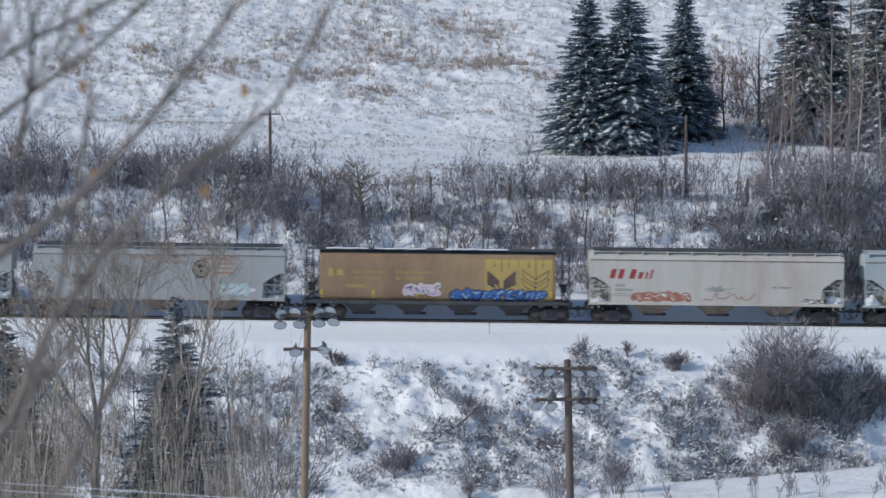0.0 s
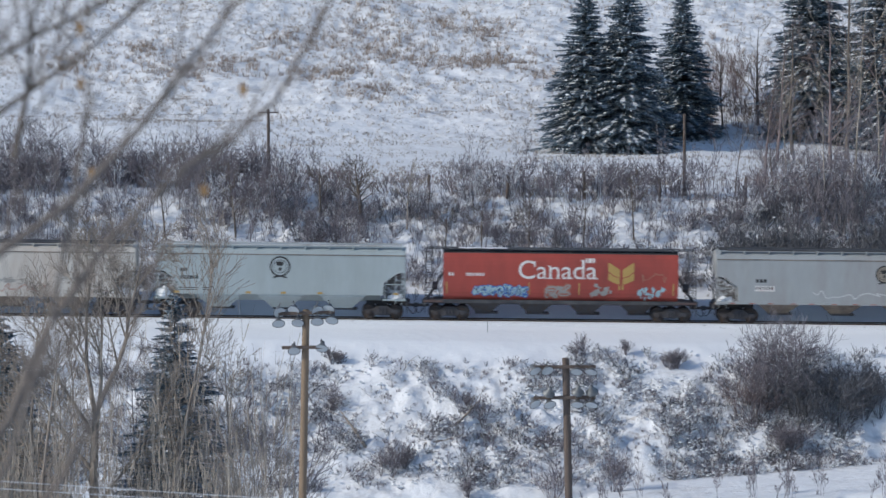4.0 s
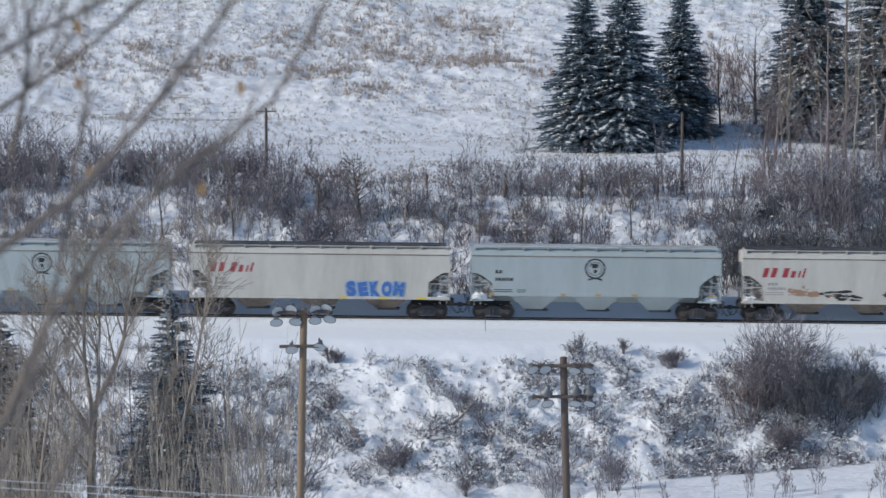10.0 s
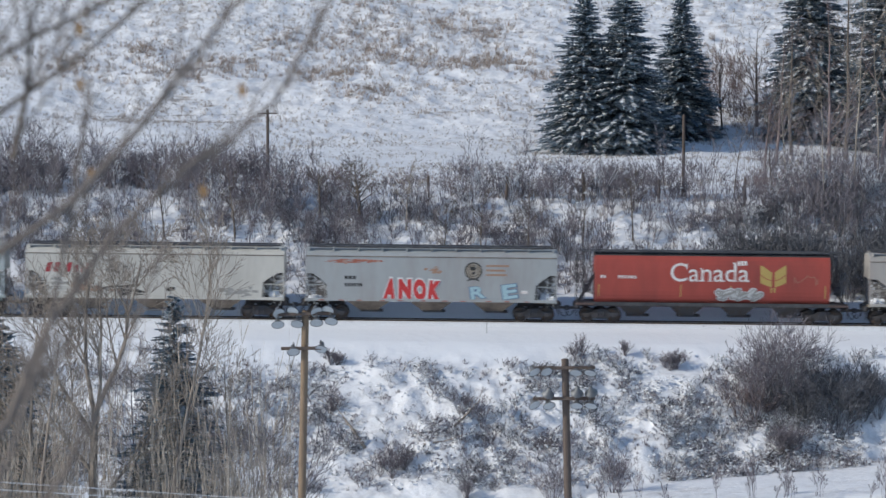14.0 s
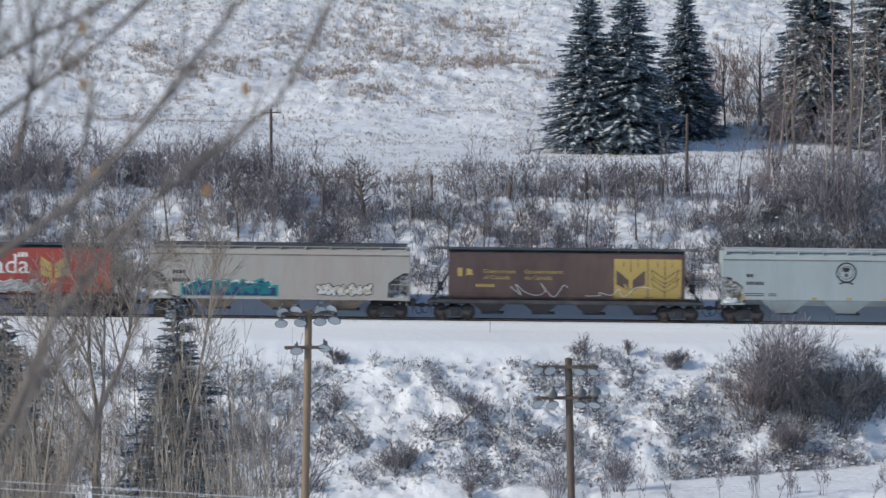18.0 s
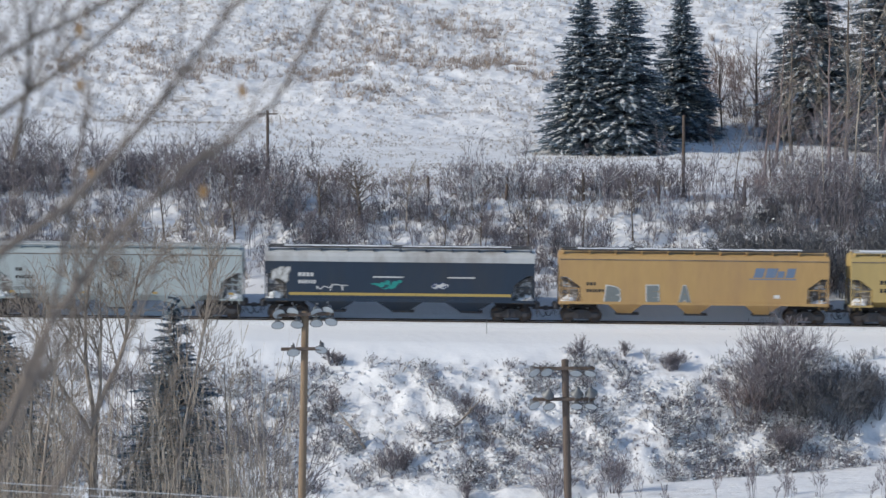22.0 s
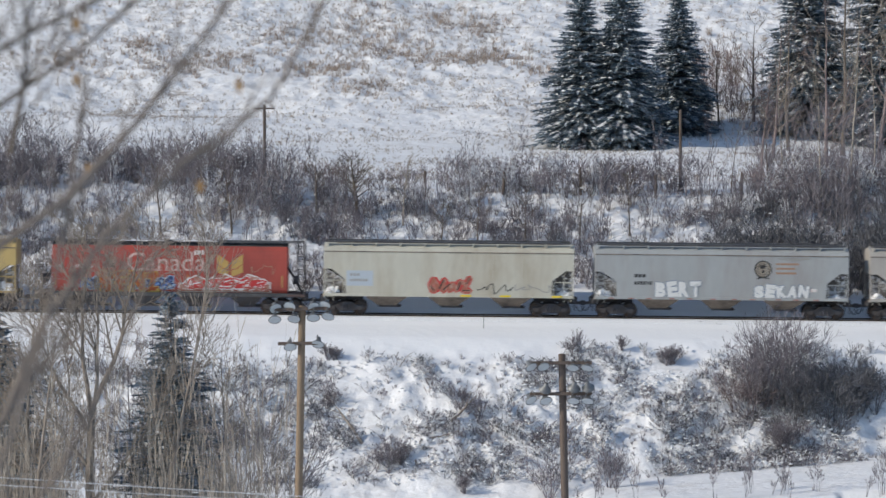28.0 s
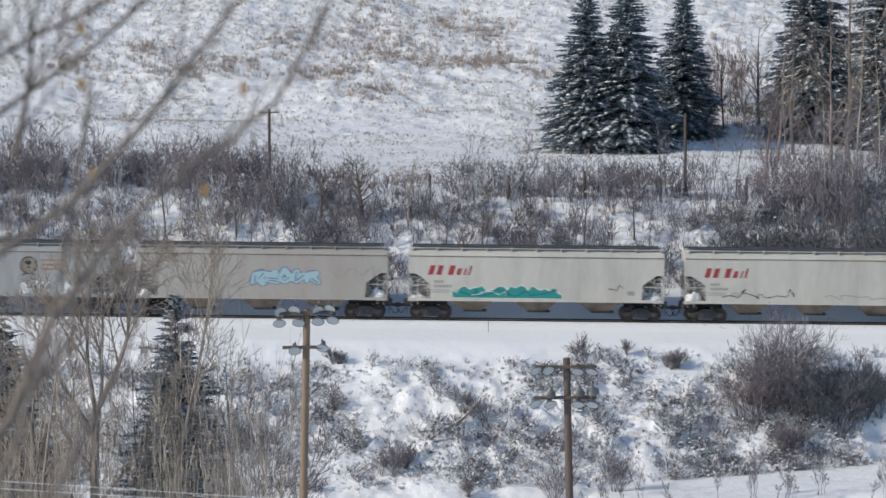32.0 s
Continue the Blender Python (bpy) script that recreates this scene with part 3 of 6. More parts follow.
def emblem(car, u, z, r, mat):
    bm = bmesh.new()
    ring(bm, u, z, r * 0.84, r, 32)
    ring(bm, u, z, r * 0.60, r * 0.66, 32)
    sticker("emblem_ring", bm, mat, car, 0.006)
    bm = bmesh.new()
    rng = random.Random(5)
    blob(bm, u - r * 0.04, z + r * 0.27, r * 0.36, r * 0.20, rng, 12, 0.18)
    sticker("emblem_figure", bm, mat, car, 0.009)
    bm = bmesh.new()
    blob(bm, u, z - r * 0.24, r * 0.19, r * 0.17, rng, 10, 0.3)
    sticker("emblem_leaf", bm, mat, car, 0.009)
    bm = bmesh.new()
    stroke(bm, [(u - r * 0.62, z - r * 1.08), (u - r * 0.25, z - r * 0.95), (u + r * 0.25, z - r * 0.95), (u + r * 0.62, z - r * 1.08)], r * 0.16)
    sticker("emblem_ribbon", bm, mat, car, 0.009)


def wordmark_slanted(car, u, z, mat):
    """The railway's mark, as plain slanted blocks."""
    h = 0.62
    for x, w, k in ((0, 0.34, 1.0), (0.54, 0.34, 1.0), (1.30, 0.36, 1.0), (1.86, 0.28, 0.72), (2.34, 0.13, 0.72), (2.62, 0.14, 1.0)):
        bm = bmesh.new()
        panel(bm, u + x, u + x + w, z, z + h * k, 2, 0.28)
        sticker("wordmark_block", bm, mat, car, 0.008)


def leaf_pair(bm, c, z, w, h, low, high):
    """Two plump leaves rising left and right from a stem at c."""
    for s in (-1, 1):
        pts = [(0.06, low), (0.20, low + 0.07), (0.42, low + 0.16), (0.42, high), (0.34, high - 0.05), (0.20, high - 0.15), (0.06, high - 0.26)]
        f = [bm.verts.new((c + s * x * w, 0, z + k * h)) for x, k in pts]
        bm.faces.new(f)


def wheat(car, u0, u1, z0, z1, gold, dark):
    """Two gold panels, each with a stylised ear of wheat: one with solid leaves, one with outlined leaves."""
    w, h = (u1 - u0) / 2, z1 - z0
    for i in range(2):
        bm = bmesh.new()
        panel(bm, u0 + w * i + 0.03, u0 + w * (i + 1) - 0.03, z0, z1, 10)
        sticker("gold_panel", bm, gold, car, 0.005)
        c = u0 + w * (i + 0.5)
        bm = bmesh.new()
        for s in (-1, 0, 1):
            stroke(bm, [(c + s * 0.21 * w, z0 + h), (c + s * 0.21 * w, z0 + (0.80 - 0.12 * (s == 0)) * h)], 0.05)
        if i == 0:
            leaf_pair(bm, c, z0, w, h, 0.20, 0.72)
            stroke(bm, [(c, z0 + 0.10 * h), (c, z0 + 0.26 * h)], 0.06)
        else:
            for k in (0.16, 0.38):
                for s in (-1, 1):
                    stroke(bm, [(c, z0 + k * h), (c + s * 0.16 * w, z0 + (k + 0.08) * h), (c + s * 0.34 * w, z0 + (k + 0.17) * h), (c + s * 0.40 * w, z0 + (k + 0.36) * h), (c + s * 0.2 * w, z0 + (k + 0.24) * h), (c, z0 + (k + 0.12) * h)], 0.05)
            stroke(bm, [(c, z0 + 0.05 * h), (c, z0 + 0.7 * h)], 0.05)
        sticker("wheat_ear", bm, dark, car, 0.010)


def wheat_small(car, u0, u1, z0, z1, gold):
    """A gold ear of wheat painted straight on the side."""
    w, h = (u1 - u0), z1 - z0
    c = u0 + w / 2
    bm = bmesh.new()
    for s in (-1, 1):
        for pts in (((0.05, 0.20), (0.20, 0.24), (0.47, 0.36), (0.47, 1.0), (0.36, 0.95), (0.05, 0.74)), ((0.03, 0.0), (0.09, 0.0), (0.09, 0.19), (0.03, 0.18))):
            bm.faces.new([bm.verts.new((c + s * x * w, 0, z0 + k * h)) for x, k in pts])
    sticker("wheat_ear", bm, gold, car, 0.008)
    bm = bmesh.new()
    for s in (-1, 1):
        stroke(bm, [(c + s * 0.05 * w, z0 + 0.44 * h), (c + s * 0.26 * w, z0 + 0.50 * h), (c + s * 0.47 * w, z0 + 0.66 * h)], 0.05)
    sticker("wheat_line", bm, car["paint"], car, 0.012)


def loft(sections, closed_ends=True):
    """Joins outlines (lists of points) one after another into one shell."""
    bm = bmesh.new()
    rows = [[bm.verts.new(p) for p in s] for s in sections]
    n = len(rows[0])
    for a, b in zip(rows, rows[1:]):
        for i in range(n):
            j = (i + 1) % n
            bm.faces.new((a[i], a[j], b[j], b[i]))
    if closed_ends:
        bm.faces.new(rows[0][::-1])
        bm.faces.new(rows[-1])
    bmesh.ops.recalc_face_normals(bm, faces=bm.faces[:])
    return bm


def wheelset_mesh():
    """Two flanged wheels on their axle, turned in one piece about the axle's middle."""
    half = [(0.0, 0.95), (0.08, 0.95), (0.08, 0.89), (0.17, 0.89), (0.18, 0.83), (0.37, 0.815), (0.40, 0.84), (0.46, 0.84), (0.46, 0.72), (0.49, 0.71), (0.49, 0.68), (0.40, 0.68), (0.36, 0.75), (0.17, 0.75), (0.15, 0.68), (0.085, 0.66)]
    outline = [(r, -y) for r, y in half] + [(r, y) for r, y in half[::-1]]
    bm = bmesh.new()
    n = 24
    rows = [[bm.verts.new((max(r, 0.002) * math.cos(2 * math.pi * i / n), y, max(r, 0.002) * math.sin(2 * math.pi * i / n))) for i in range(n)] for r, y in outline]
    for a, b in zip(rows, rows[1:]):
        for i in range(n):
            bm.faces.new((a[i], a[(i + 1) % n], b[(i + 1) % n], b[i]))
    bmesh.ops.recalc_face_normals(bm, faces=bm.faces[:])
    return mesh_of("wheelset", bm, M_WHEEL)


def frame_mesh():
    bm = bmesh.new()
    top = [(-1.18, 0.40), (-1.18, 0.62), (-0.62, 0.66), (-0.34, 0.86), (0.34, 0.86), (0.62, 0.66), (1.18, 0.62), (1.18, 0.40), (0.70, 0.42), (0.44, 0.24), (-0.44, 0.24), (-0.70, 0.42)]
    prism(bm, top, -0.09, 0.09)
    bmesh.ops.bevel(bm, geom=bm.edges[:], offset=0.015, segments=1, affect="EDGES")
    for x in (-0.89, 0.89):
        box(bm, x - 0.16, x + 0.16, -0.17, -0.09, 0.32, 0.60, 0.02)
    for x in (-0.2, 0, 0.2):
        rod(bm, (x, -0.12, 0.3), (x, -0.12, 0.74), 0.055, n=8)
    return mesh_of("side_frame", bm, M_BLACK)


def coupler_mesh():
    bm = bmesh.new()
    box(bm, -0.9, -0.05, -0.09, 0.09, 0.78, 0.96, 0.02)
    box(bm, -0.16, 0.06, -0.16, 0.14, 0.72, 1.02, 0.04)
    pts = [(-0.5 + 0.05 * i, -0.35, 0.74 - 0.42 * math.sin(math.pi * min(1, i / 12) * 0.95)) for i in range(13)]
    for a, b in zip(pts, pts[1:]):
        rod(bm, a, b, 0.028, n=6)
    return mesh_of("coupler", bm, M_BLACK)


def ladder_mesh(h):
    bm = bmesh.new()
    for x in (-0.22, 0.22):
        rod(bm, (x, 0, 0), (x, 0, h), 0.024, n=6)
    for i in range(1, int(h / 0.33) + 1):
        rod(bm, (-0.22, 0, i * 0.33 - 0.1), (0.22, 0, i * 0.33 - 0.1), 0.016, n=6)
    return bm


CARS = []
WHEELSET, FRAME, COUPLER = wheelset_mesh(), frame_mesh(), coupler_mesh()
LADDERS = {}


def bogie(car, x):
    b = new("bogie")
    b.parent = car["root"]
    b.location = (x, 0, 0)
    for s in (-1, 1):
        shared("side_frame", FRAME, b, pose(0, s * 0.99, 0, 0, 0, 0 if s < 0 else 180))
    for w in (-0.88, 0.88):
        car["wheels"].append((shared("wheelset", WHEELSET, b, pose(w, 0, 0.46)), w))
    bm = bmesh.new()
    box(bm, -0.25, 0.25, -0.95, 0.95, 0.5, 0.82, 0.03)
    rod(bm, (0, 0, 0.8), (0, 0, 1.1), 0.25, n=12)
    part("bolster", bm, M_BLACK, b)


def hopper_car(label, paint_, length, body, kind="sill", hopper_paint=None, top_paint=None):
    """A covered grain hopper. kind: sill (flat sides over a side sill), plain (flat sides running down into the hoppers), round (round sides, open ends)."""
    root = tagged(new("hopper_car"), label, "train car", "grain train")
    hb, half = body / 2, length / 2
    side = side_round if kind == "round" else side_flat
    car = {"root": root, "side_of": side, "paint": paint_, "left": -hb, "half": half, "wheels": []}
    hp = hopper_paint or (paint_ if kind == "plain" else P_DUST)
    zs = {"sill": 1.42, "plain": 1.58, "round": 1.36}[kind]
    # shell
    secs = []
    if kind == "round":
        zz = [1.36 + (4.42 - 1.36) * i / 12 for i in range(13)]
        ring_ = [(-side(z), z) for z in zz] + [(side(z), z) for z in zz[::-1]]
        for x in (-hb, hb):
            secs.append([(x, y, z) for y, z in ring_])
    else:
        roof = [(y, 4.52 + 0.20 * (1 - (y / 1.36) ** 2)) for y in (-1.2, -0.8, -0.4, 0, 0.4, 0.8, 1.2)]
        for x, zb in ((-hb, 3.05), (-hb + 0.5, 3.05), (-hb + 1.4, 2.40), (-hb + 1.46, zs), (hb - 1.46, zs), (hb - 1.4, 2.40), (hb - 0.5, 3.05), (hb, 3.05)):
            ring_ = [(-1.56, zb), (-1.56, 4.2), (-1.47, 4.42)] + roof + [(1.47, 4.42), (1.56, 4.2), (1.56, zb)]
            secs.append([(x, y, z) for y, z in ring_])
    part("body", loft(secs), paint_, root)
    if kind != "round":
        bm = bmesh.new()
        for s in (-1, 1):
            box(bm, -hb + 0.02, hb - 0.02, s * 1.565 - 0.02, s * 1.565 + 0.02, 4.17, 4.23)
        part("roof_seam", bm, P_DUST if not top_paint else top_paint, root)
        if top_paint:
            bm = bmesh.new()
            for s in (-1, 1):
                box(bm, -hb, hb, s * 1.57 - 0.015, s * 1.57 + 0.015, 3.88, 4.17)
            part("upper_band", bm, top_paint, root)
            cap = [(-1.575, 4.2), (-1.485, 4.43)] + [(y, z + 0.012) for y, z in roof] + [(1.485, 4.43), (1.575, 4.2)]
            part("roof", loft([[(x, y, z) for y, z in cap] for x in (-hb - 0.01, hb + 0.01)]), top_paint, root)
        # side stakes as faint upright joints
        n = 7
        joint = mesh_of("panel_joint", box(bmesh.new(), -0.014, 0.014, -0.008, 0.008, zs + 0.05, 4.15), paint_)
        for i in range(1, n):
            x = -hb + 1.46 + (body - 2.92) * i / n
            for t in (-1, 1):
                shared("panel_joint", joint, root, pose(x, t * 1.56, 0))
        # end framing in the recesses
        for s in (-1, 1):
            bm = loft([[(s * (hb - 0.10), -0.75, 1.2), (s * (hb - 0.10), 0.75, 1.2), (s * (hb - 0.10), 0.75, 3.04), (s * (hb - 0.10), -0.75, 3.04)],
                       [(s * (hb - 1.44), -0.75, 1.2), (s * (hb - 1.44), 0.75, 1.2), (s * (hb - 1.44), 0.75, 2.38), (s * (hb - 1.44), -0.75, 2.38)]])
            part("end_frame", bm, M_END_STEEL, root)
            bm = box(bmesh.new(), min(s * (hb - 1.5), s * (hb + 0.05)), max(s * (hb - 1.5), s * (hb + 0.05)), -1.45, 1.45, 1.22, 1.34, 0.01)
            part("end_platform", bm, hp if kind == "plain" else P_DUST, root)
            drift = random.Random(len(CARS) * 2 + s)
            bm = bmesh.new()
            bmesh.ops.create_icosphere(bm, subdivisions=3, radius=1.0)
            for v in bm.verts:
                k = 1 + 0.5 * noise.noise(v.co * 1.7 + Vector((len(CARS) * 3.1, s * 5.0, 0)))
                v.co = Vector((s * (hb - 0.62) + v.co.x * 0.52 * k, -1.02 + v.co.y * 0.34 * k, 1.34 + max(-0.02, v.co.z) * drift.uniform(0.28, 0.6) * k * (0.6 + 0.5 * ((len(CARS) * 7 + s) % 4) / 3)))
            part("snow_drift", bm, M_SNOW, root, "snow drifted on the end platform")
            for t in (-1, 1):
                bm = rod(bmesh.new(), (s * (hb - 0.04), t * 1.50, 1.2), (s * (hb - 0.04), t * 1.50, 3.08), 0.045, n=6)
                rod(bm, (s * (hb - 1.3), t * 1.50, 1.3), (s * (hb - 1.3), t * 1.50, 2.3), 0.025, n=6)
                rod(bm, (s * (hb - 1.3), t * 1.50, 2.3), (s * (hb - 0.04), t * 1.50, 2.3), 0.025, n=6)
                part("corner_post", bm, paint_, root)
                key = (paint_.name, 1.9)
                if key not in LADDERS:
                    LADDERS[key] = mesh_of("ladder", ladder_mesh(1.9), paint_)
                shared("ladder", LADDERS[key], root, pose(s * (hb - 0.42), t * 1.53, 1.0))
        # roof walk with its brackets, and the hatch trough
        for t in (-1, 1):
            bm = box(bmesh.new(), -hb + 0.2, hb - 0.2, t * 1.05 - 0.2, t * 1.05 + 0.2, 4.78, 4.87)
            part("running_board", bm, P_PALE if kind == "plain" else P_DARKROOF, root)
        nb = 10
        bracket = mesh_of("running_board_bracket", box(bmesh.new(), -0.035, 0.035, -0.27, 0.27, 4.55, 4.80), paint_)
        for i in range(nb + 1):
            x = -hb + 0.25 + (body - 0.5) * i / nb
            for t in (-1, 1):
                shared("running_board_bracket", bracket, root, pose(x, t * 1.07, 0))
        bm = box(bmesh.new(), -hb + 0.8, hb - 0.8, -0.35, 0.35, 4.70, 4.84, 0.04)
        part("hatch_trough", bm, paint_ if kind == "plain" else P_DARKROOF, root)
    else:
        cap = [(-0.98, 4.28), (-1.0, 4.46), (-0.55, 4.62), (0.55, 4.62), (1.0, 4.46), (0.98, 4.28)]
        part("roof", loft([[(x, y, z) for y, z in cap] for x in (-hb - 0.02, hb + 0.02)]), P_DARKROOF, root)
        for t in (-1, 1):
            bm = box(bmesh.new(), -half + 0.75, half - 0.75, t * 0.8 - 0.22, t * 0.8 + 0.22, 4.66, 4.71)
            for i in range(12):
                x = -hb + 0.3 + (body - 0.6) * i / 11
                box(bm, x - 0.03, x + 0.03, t * 0.8 - 0.2, t * 0.8 + 0.2, 4.55, 4.66)
            part("running_board", bm, P_DARKROOF, root)
        bm = box(bmesh.new(), -hb + 0.6, hb - 0.6, -0.3, 0.3, 4.60, 4.74, 0.04)
        part("hatch_trough", bm, P_DARKROOF, root)
        for s in (-1, 1):
            bm = box(bmesh.new(), min(s * hb, s * (half - 0.55)), max(s * hb, s * (half - 0.55)), -1.45, 1.45, 1.16, 1.30, 0.01)
            part("end_platform", bm, P_DARKROOF if paint_ != P_RED else P_BROWN, root)
            for t in (-1, 1):
                bm = bmesh.new()
                for dx in (0.62, 1.08):
                    rod(bm, (s * (half - dx), t * 1.35, 1.25), (s * (half - dx), t * 1.0, 4.66), 0.035, n=6)
                for i in range(9):
                    z = 1.6 + i * 0.34
                    y = t * (1.35 - 0.35 * (z - 1.25) / 3.41)
                    rod(bm, (s * (half - 0.62), y, z), (s * (half - 1.08), y, z), 0.018, n=5)
                part("end_ladder", bm, P_DARKROOF, root)
            bm = bmesh.new()
            for t in (-0.6, 0.6):
                rod(bm, (s * (half - 0.7), t, 1.25), (s * (hb - 0.1), t, 3.2), 0.06, n=6)
            rod(bm, (s * (hb + 0.35), -0.5, 2.2), (s * (hb + 0.75), -0.5, 2.2), 0.28, n=12)
            part("brake_gear", bm, P_DARKROOF, root)
    # sills
    for t in (-1, 1):
        if kind == "sill":
            bm = box(bmesh.new(), -hb + 0.02, hb - 0.02, t * 1.585 - 0.03, t * 1.585 + 0.03, 1.26, 1.44, 0.01)
            part("side_sill", bm, paint_, root)
        elif kind == "round":
            bm = box(bmesh.new(), -hb - 0.6, hb + 0.6, t * 1.34 - 0.05, t * 1.34 + 0.05, 1.12, 1.36, 0.01)
            part("side_sill", bm, P_DARKROOF, root)
    if kind == "round":
        bm = box(bmesh.new(), -half + 0.4, half - 0.4, -0.22, 0.22, 1.0, 1.26)
        part("centre_sill", bm, M_BLACK, root)
    else:
        for s in (-1, 1):
            bm = box(bmesh.new(), min(s * (half - 0.4), s * (hb - 2.6)), max(s * (half - 0.4), s * (hb - 2.6)), -0.22, 0.22, 0.92, 1.26)
            part("stub_sill", bm, M_BLACK, root)
        if kind == "plain":
            bm = loft([[(x, -0.55, zs), (x, -0.16, 1.08), (x, 0.16, 1.08), (x, 0.55, zs)] for x in (-hb + 1.6, hb - 1.6)])
            part("centre_ridge", bm, paint_, root)
    # hoppers
    if kind == "round":
        xs, top, low, zt, zl, deep = [-5.04, -1.68, 1.68, 5.04], 1.3, 0.55, 1.3, 0.50, 1.25
        hp = M_BLACK
    else:
        reach = (body - 4.2) / 3
        xs, top, low, zt, zl, deep = [-reach, 0, reach], reach * (0.29 if paint_ == P_ORANGE else 0.38), (0.5 if paint_ == P_ORANGE else 0.68), zs, (0.62 if kind == "sill" else 0.66), 1.5
    for x in xs:
        secs = []
        for z, a, d in ((zt, top, deep), (zt - 0.1, top * 0.95, deep), (zl + 0.06, low, 0.62), (zl, low, 0.6)):
            secs.append([(x - a, -d, z), (x + a, -d, z), (x + a, d, z), (x - a, d, z)])
        h = part("hopper", loft(secs), hp, root)
        bm = box(bmesh.new(), x - 0.55, x + 0.95, -0.55, 0.55, zl - 0.12, zl, 0.01)
        part("discharge_gate", bm, M_BLACK, h)
    # running gear
    bx = hb - 0.4 if kind == "round" else hb - 1.5
    for s in (-1, 1):
        bogie(car, s * bx)
        shared("coupler", COUPLER, root, pose(s * half, 0, 0, 0, 0, 0 if s > 0 else 180))
        bm = box(bmesh.new(), min(s * (half - 0.5), s * (half - 0.7)), max(s * (half - 0.5), s * (half - 0.7)), -1.35, 1.35, 0.95, 1.25, 0.02)
        for t in (-1.3, 1.3):
            rod(bm, (s * (half - 0.6), t, 0.4), (s * (half - 0.6), t, 1.1), 0.025, n=6)
        part("end_sill", bm, M_BLACK, root)
    return car


def roof_snow(car, spans, z, y=-0.95):
    """Strips of snow left lying on the roof walk."""
    for a, b in spans:
        bm = box(bmesh.new(), car["left"] + a, car["left"] + b, y - 0.26, y + 0.26, z, z + 0.07, 0.03)
        bmesh.ops.subdivide_edges(bm, edges=[e for e in bm.edges if e.calc_length() > 1], cuts=12)
        for v in bm.verts:
            v.co.z += 0.03 * noise.noise(Vector((v.co.x * 1.3, v.co.y, z * 9)))
        part("roof_snow", bm, M_SNOW, car["root"], "thin strip of snow on the roof")


def marks(car, u, z, mat, wide=(0.16, 0.16, 0.16), number=(0.14, 0.14, 0.14, 0.14, 0.14, 0.14), drop=0.5, h=0.24):
    x = car["left"] + u
    bars(car, x, z, wide, h, 0.06, mat, "reporting_mark")
    bars(car, x, z - drop, number, h, 0.06, mat, "number_mark")


def small_print(car, mat):
    x = car["left"]
    for z in (1.95, 1.82):
        bars(car, x + 1.5, z, (1.25, 0.0, 0.55), 0.05, 0.15, mat, "small_print")


def emblem_set(car, u=11.05):
    x = car["left"] + u
    bm = bmesh.new()
    ring(bm, x, 3.32, 0.01, 0.56, 28)
    sticker("emblem_ground", bm, D_SHIELD, car, 0.004)
    emblem(car, x, 3.32, 0.58, D_BLACK)
    for i in range(3):
        bars(car, x + 0.85, 3.60 - i * 0.30, (0.22, (1.25, 1.0, 1.1)[i]), 0.13, 0.03, D_OCHRE, "company_name")


def reflectors(car, us, mat=D_REFLECT, z=1.5, w=0.09, h=0.42):
    for u in us:
        bars(car, car["left"] + u, z, (w,), h, 0, mat, "reflective_strip", off=0.07 if z < 1.4 else 0.008)


def stain(car, u, z, w, h, seed, mat=None):
    rng = random.Random(seed)
    bm = bmesh.new()
    for i in range(22):
        blob(bm, car["left"] + u + rng.gauss(0, 0.22) * w, z + rng.gauss(0, 0.2) * h, w * rng.uniform(0.02, 0.13), h * rng.uniform(0.04, 0.2), rng, 9, 0.5)
    on_side(bm, car["side_of"], 0.005)
    for i, f in enumerate(bm.faces[:]):
        for v in f.verts:
            v.co.y -= 0.0003 * i
    bm.normal_update()
    for f in bm.faces:
        if f.normal.y > 0:
            f.normal_flip()
    part("stain", bm, mat or D_GREYPATCH, car["root"])


def maple(bm, u, z, h):
    panel(bm, u, u + h * 0.55, z, z + h, 3)
    blob(bm, u + h * 1.35, z + h * 0.5, h * 0.42, h * 0.40, random.Random(3), 11, 0.35)


def white_rail(label, L, paint_=None):
    c = hopper_car(label, paint_ or P_WHITE, L, L - 1.35, "sill")
    wordmark_slanted(c, c["left"] + 1.28, 2.98, D_RED)
    marks(c, 1.7, 2.45, D_GREYPATCH, drop=0.3, h=0.18)
    small_print(c, D_GREYPATCH)
    return c


def green_grey(label, L):
    c = hopper_car(label, P_GREEN_GREY, L, L - 1.42, "plain")
    emblem(c, c["left"] + 8.15, 3.42, 0.68, D_BLACK)
    marks(c, 1.6, 3.05, D_BLACK, (0.18, 0.18), drop=0.5, h=0.22)
    small_print(c, D_BLACK)
    for u in (1.2, 5.9, 8.2, 10.6, 15.6):
        reflectors(c, (u,), D_YELLOW_DULL, 1.62, 0.34, 0.14)
    return c


def grey_shield(label, L, paint_=None):
    c = hopper_car(label, paint_ or P_GREY, L, L - 1.42, "sill")
    emblem_set(c)
    marks(c, 2.6, 2.70, D_BLACK, (0.2, 0.2, 0.2), drop=0.48, h=0.22)
    for u in (0.9, 2.2, 3.4, 4.9, 6.1, 7.6, 9.0, 10.2, 11.9, 13.1, 14.4):
        reflectors(c, (u,), D_RUST, 1.29, 0.35, 0.06)
    bars(c, c["left"] + 14.2, 1.85, (0.42,), 0.2, 0, D_WHITE, "notice_plate")
    return c


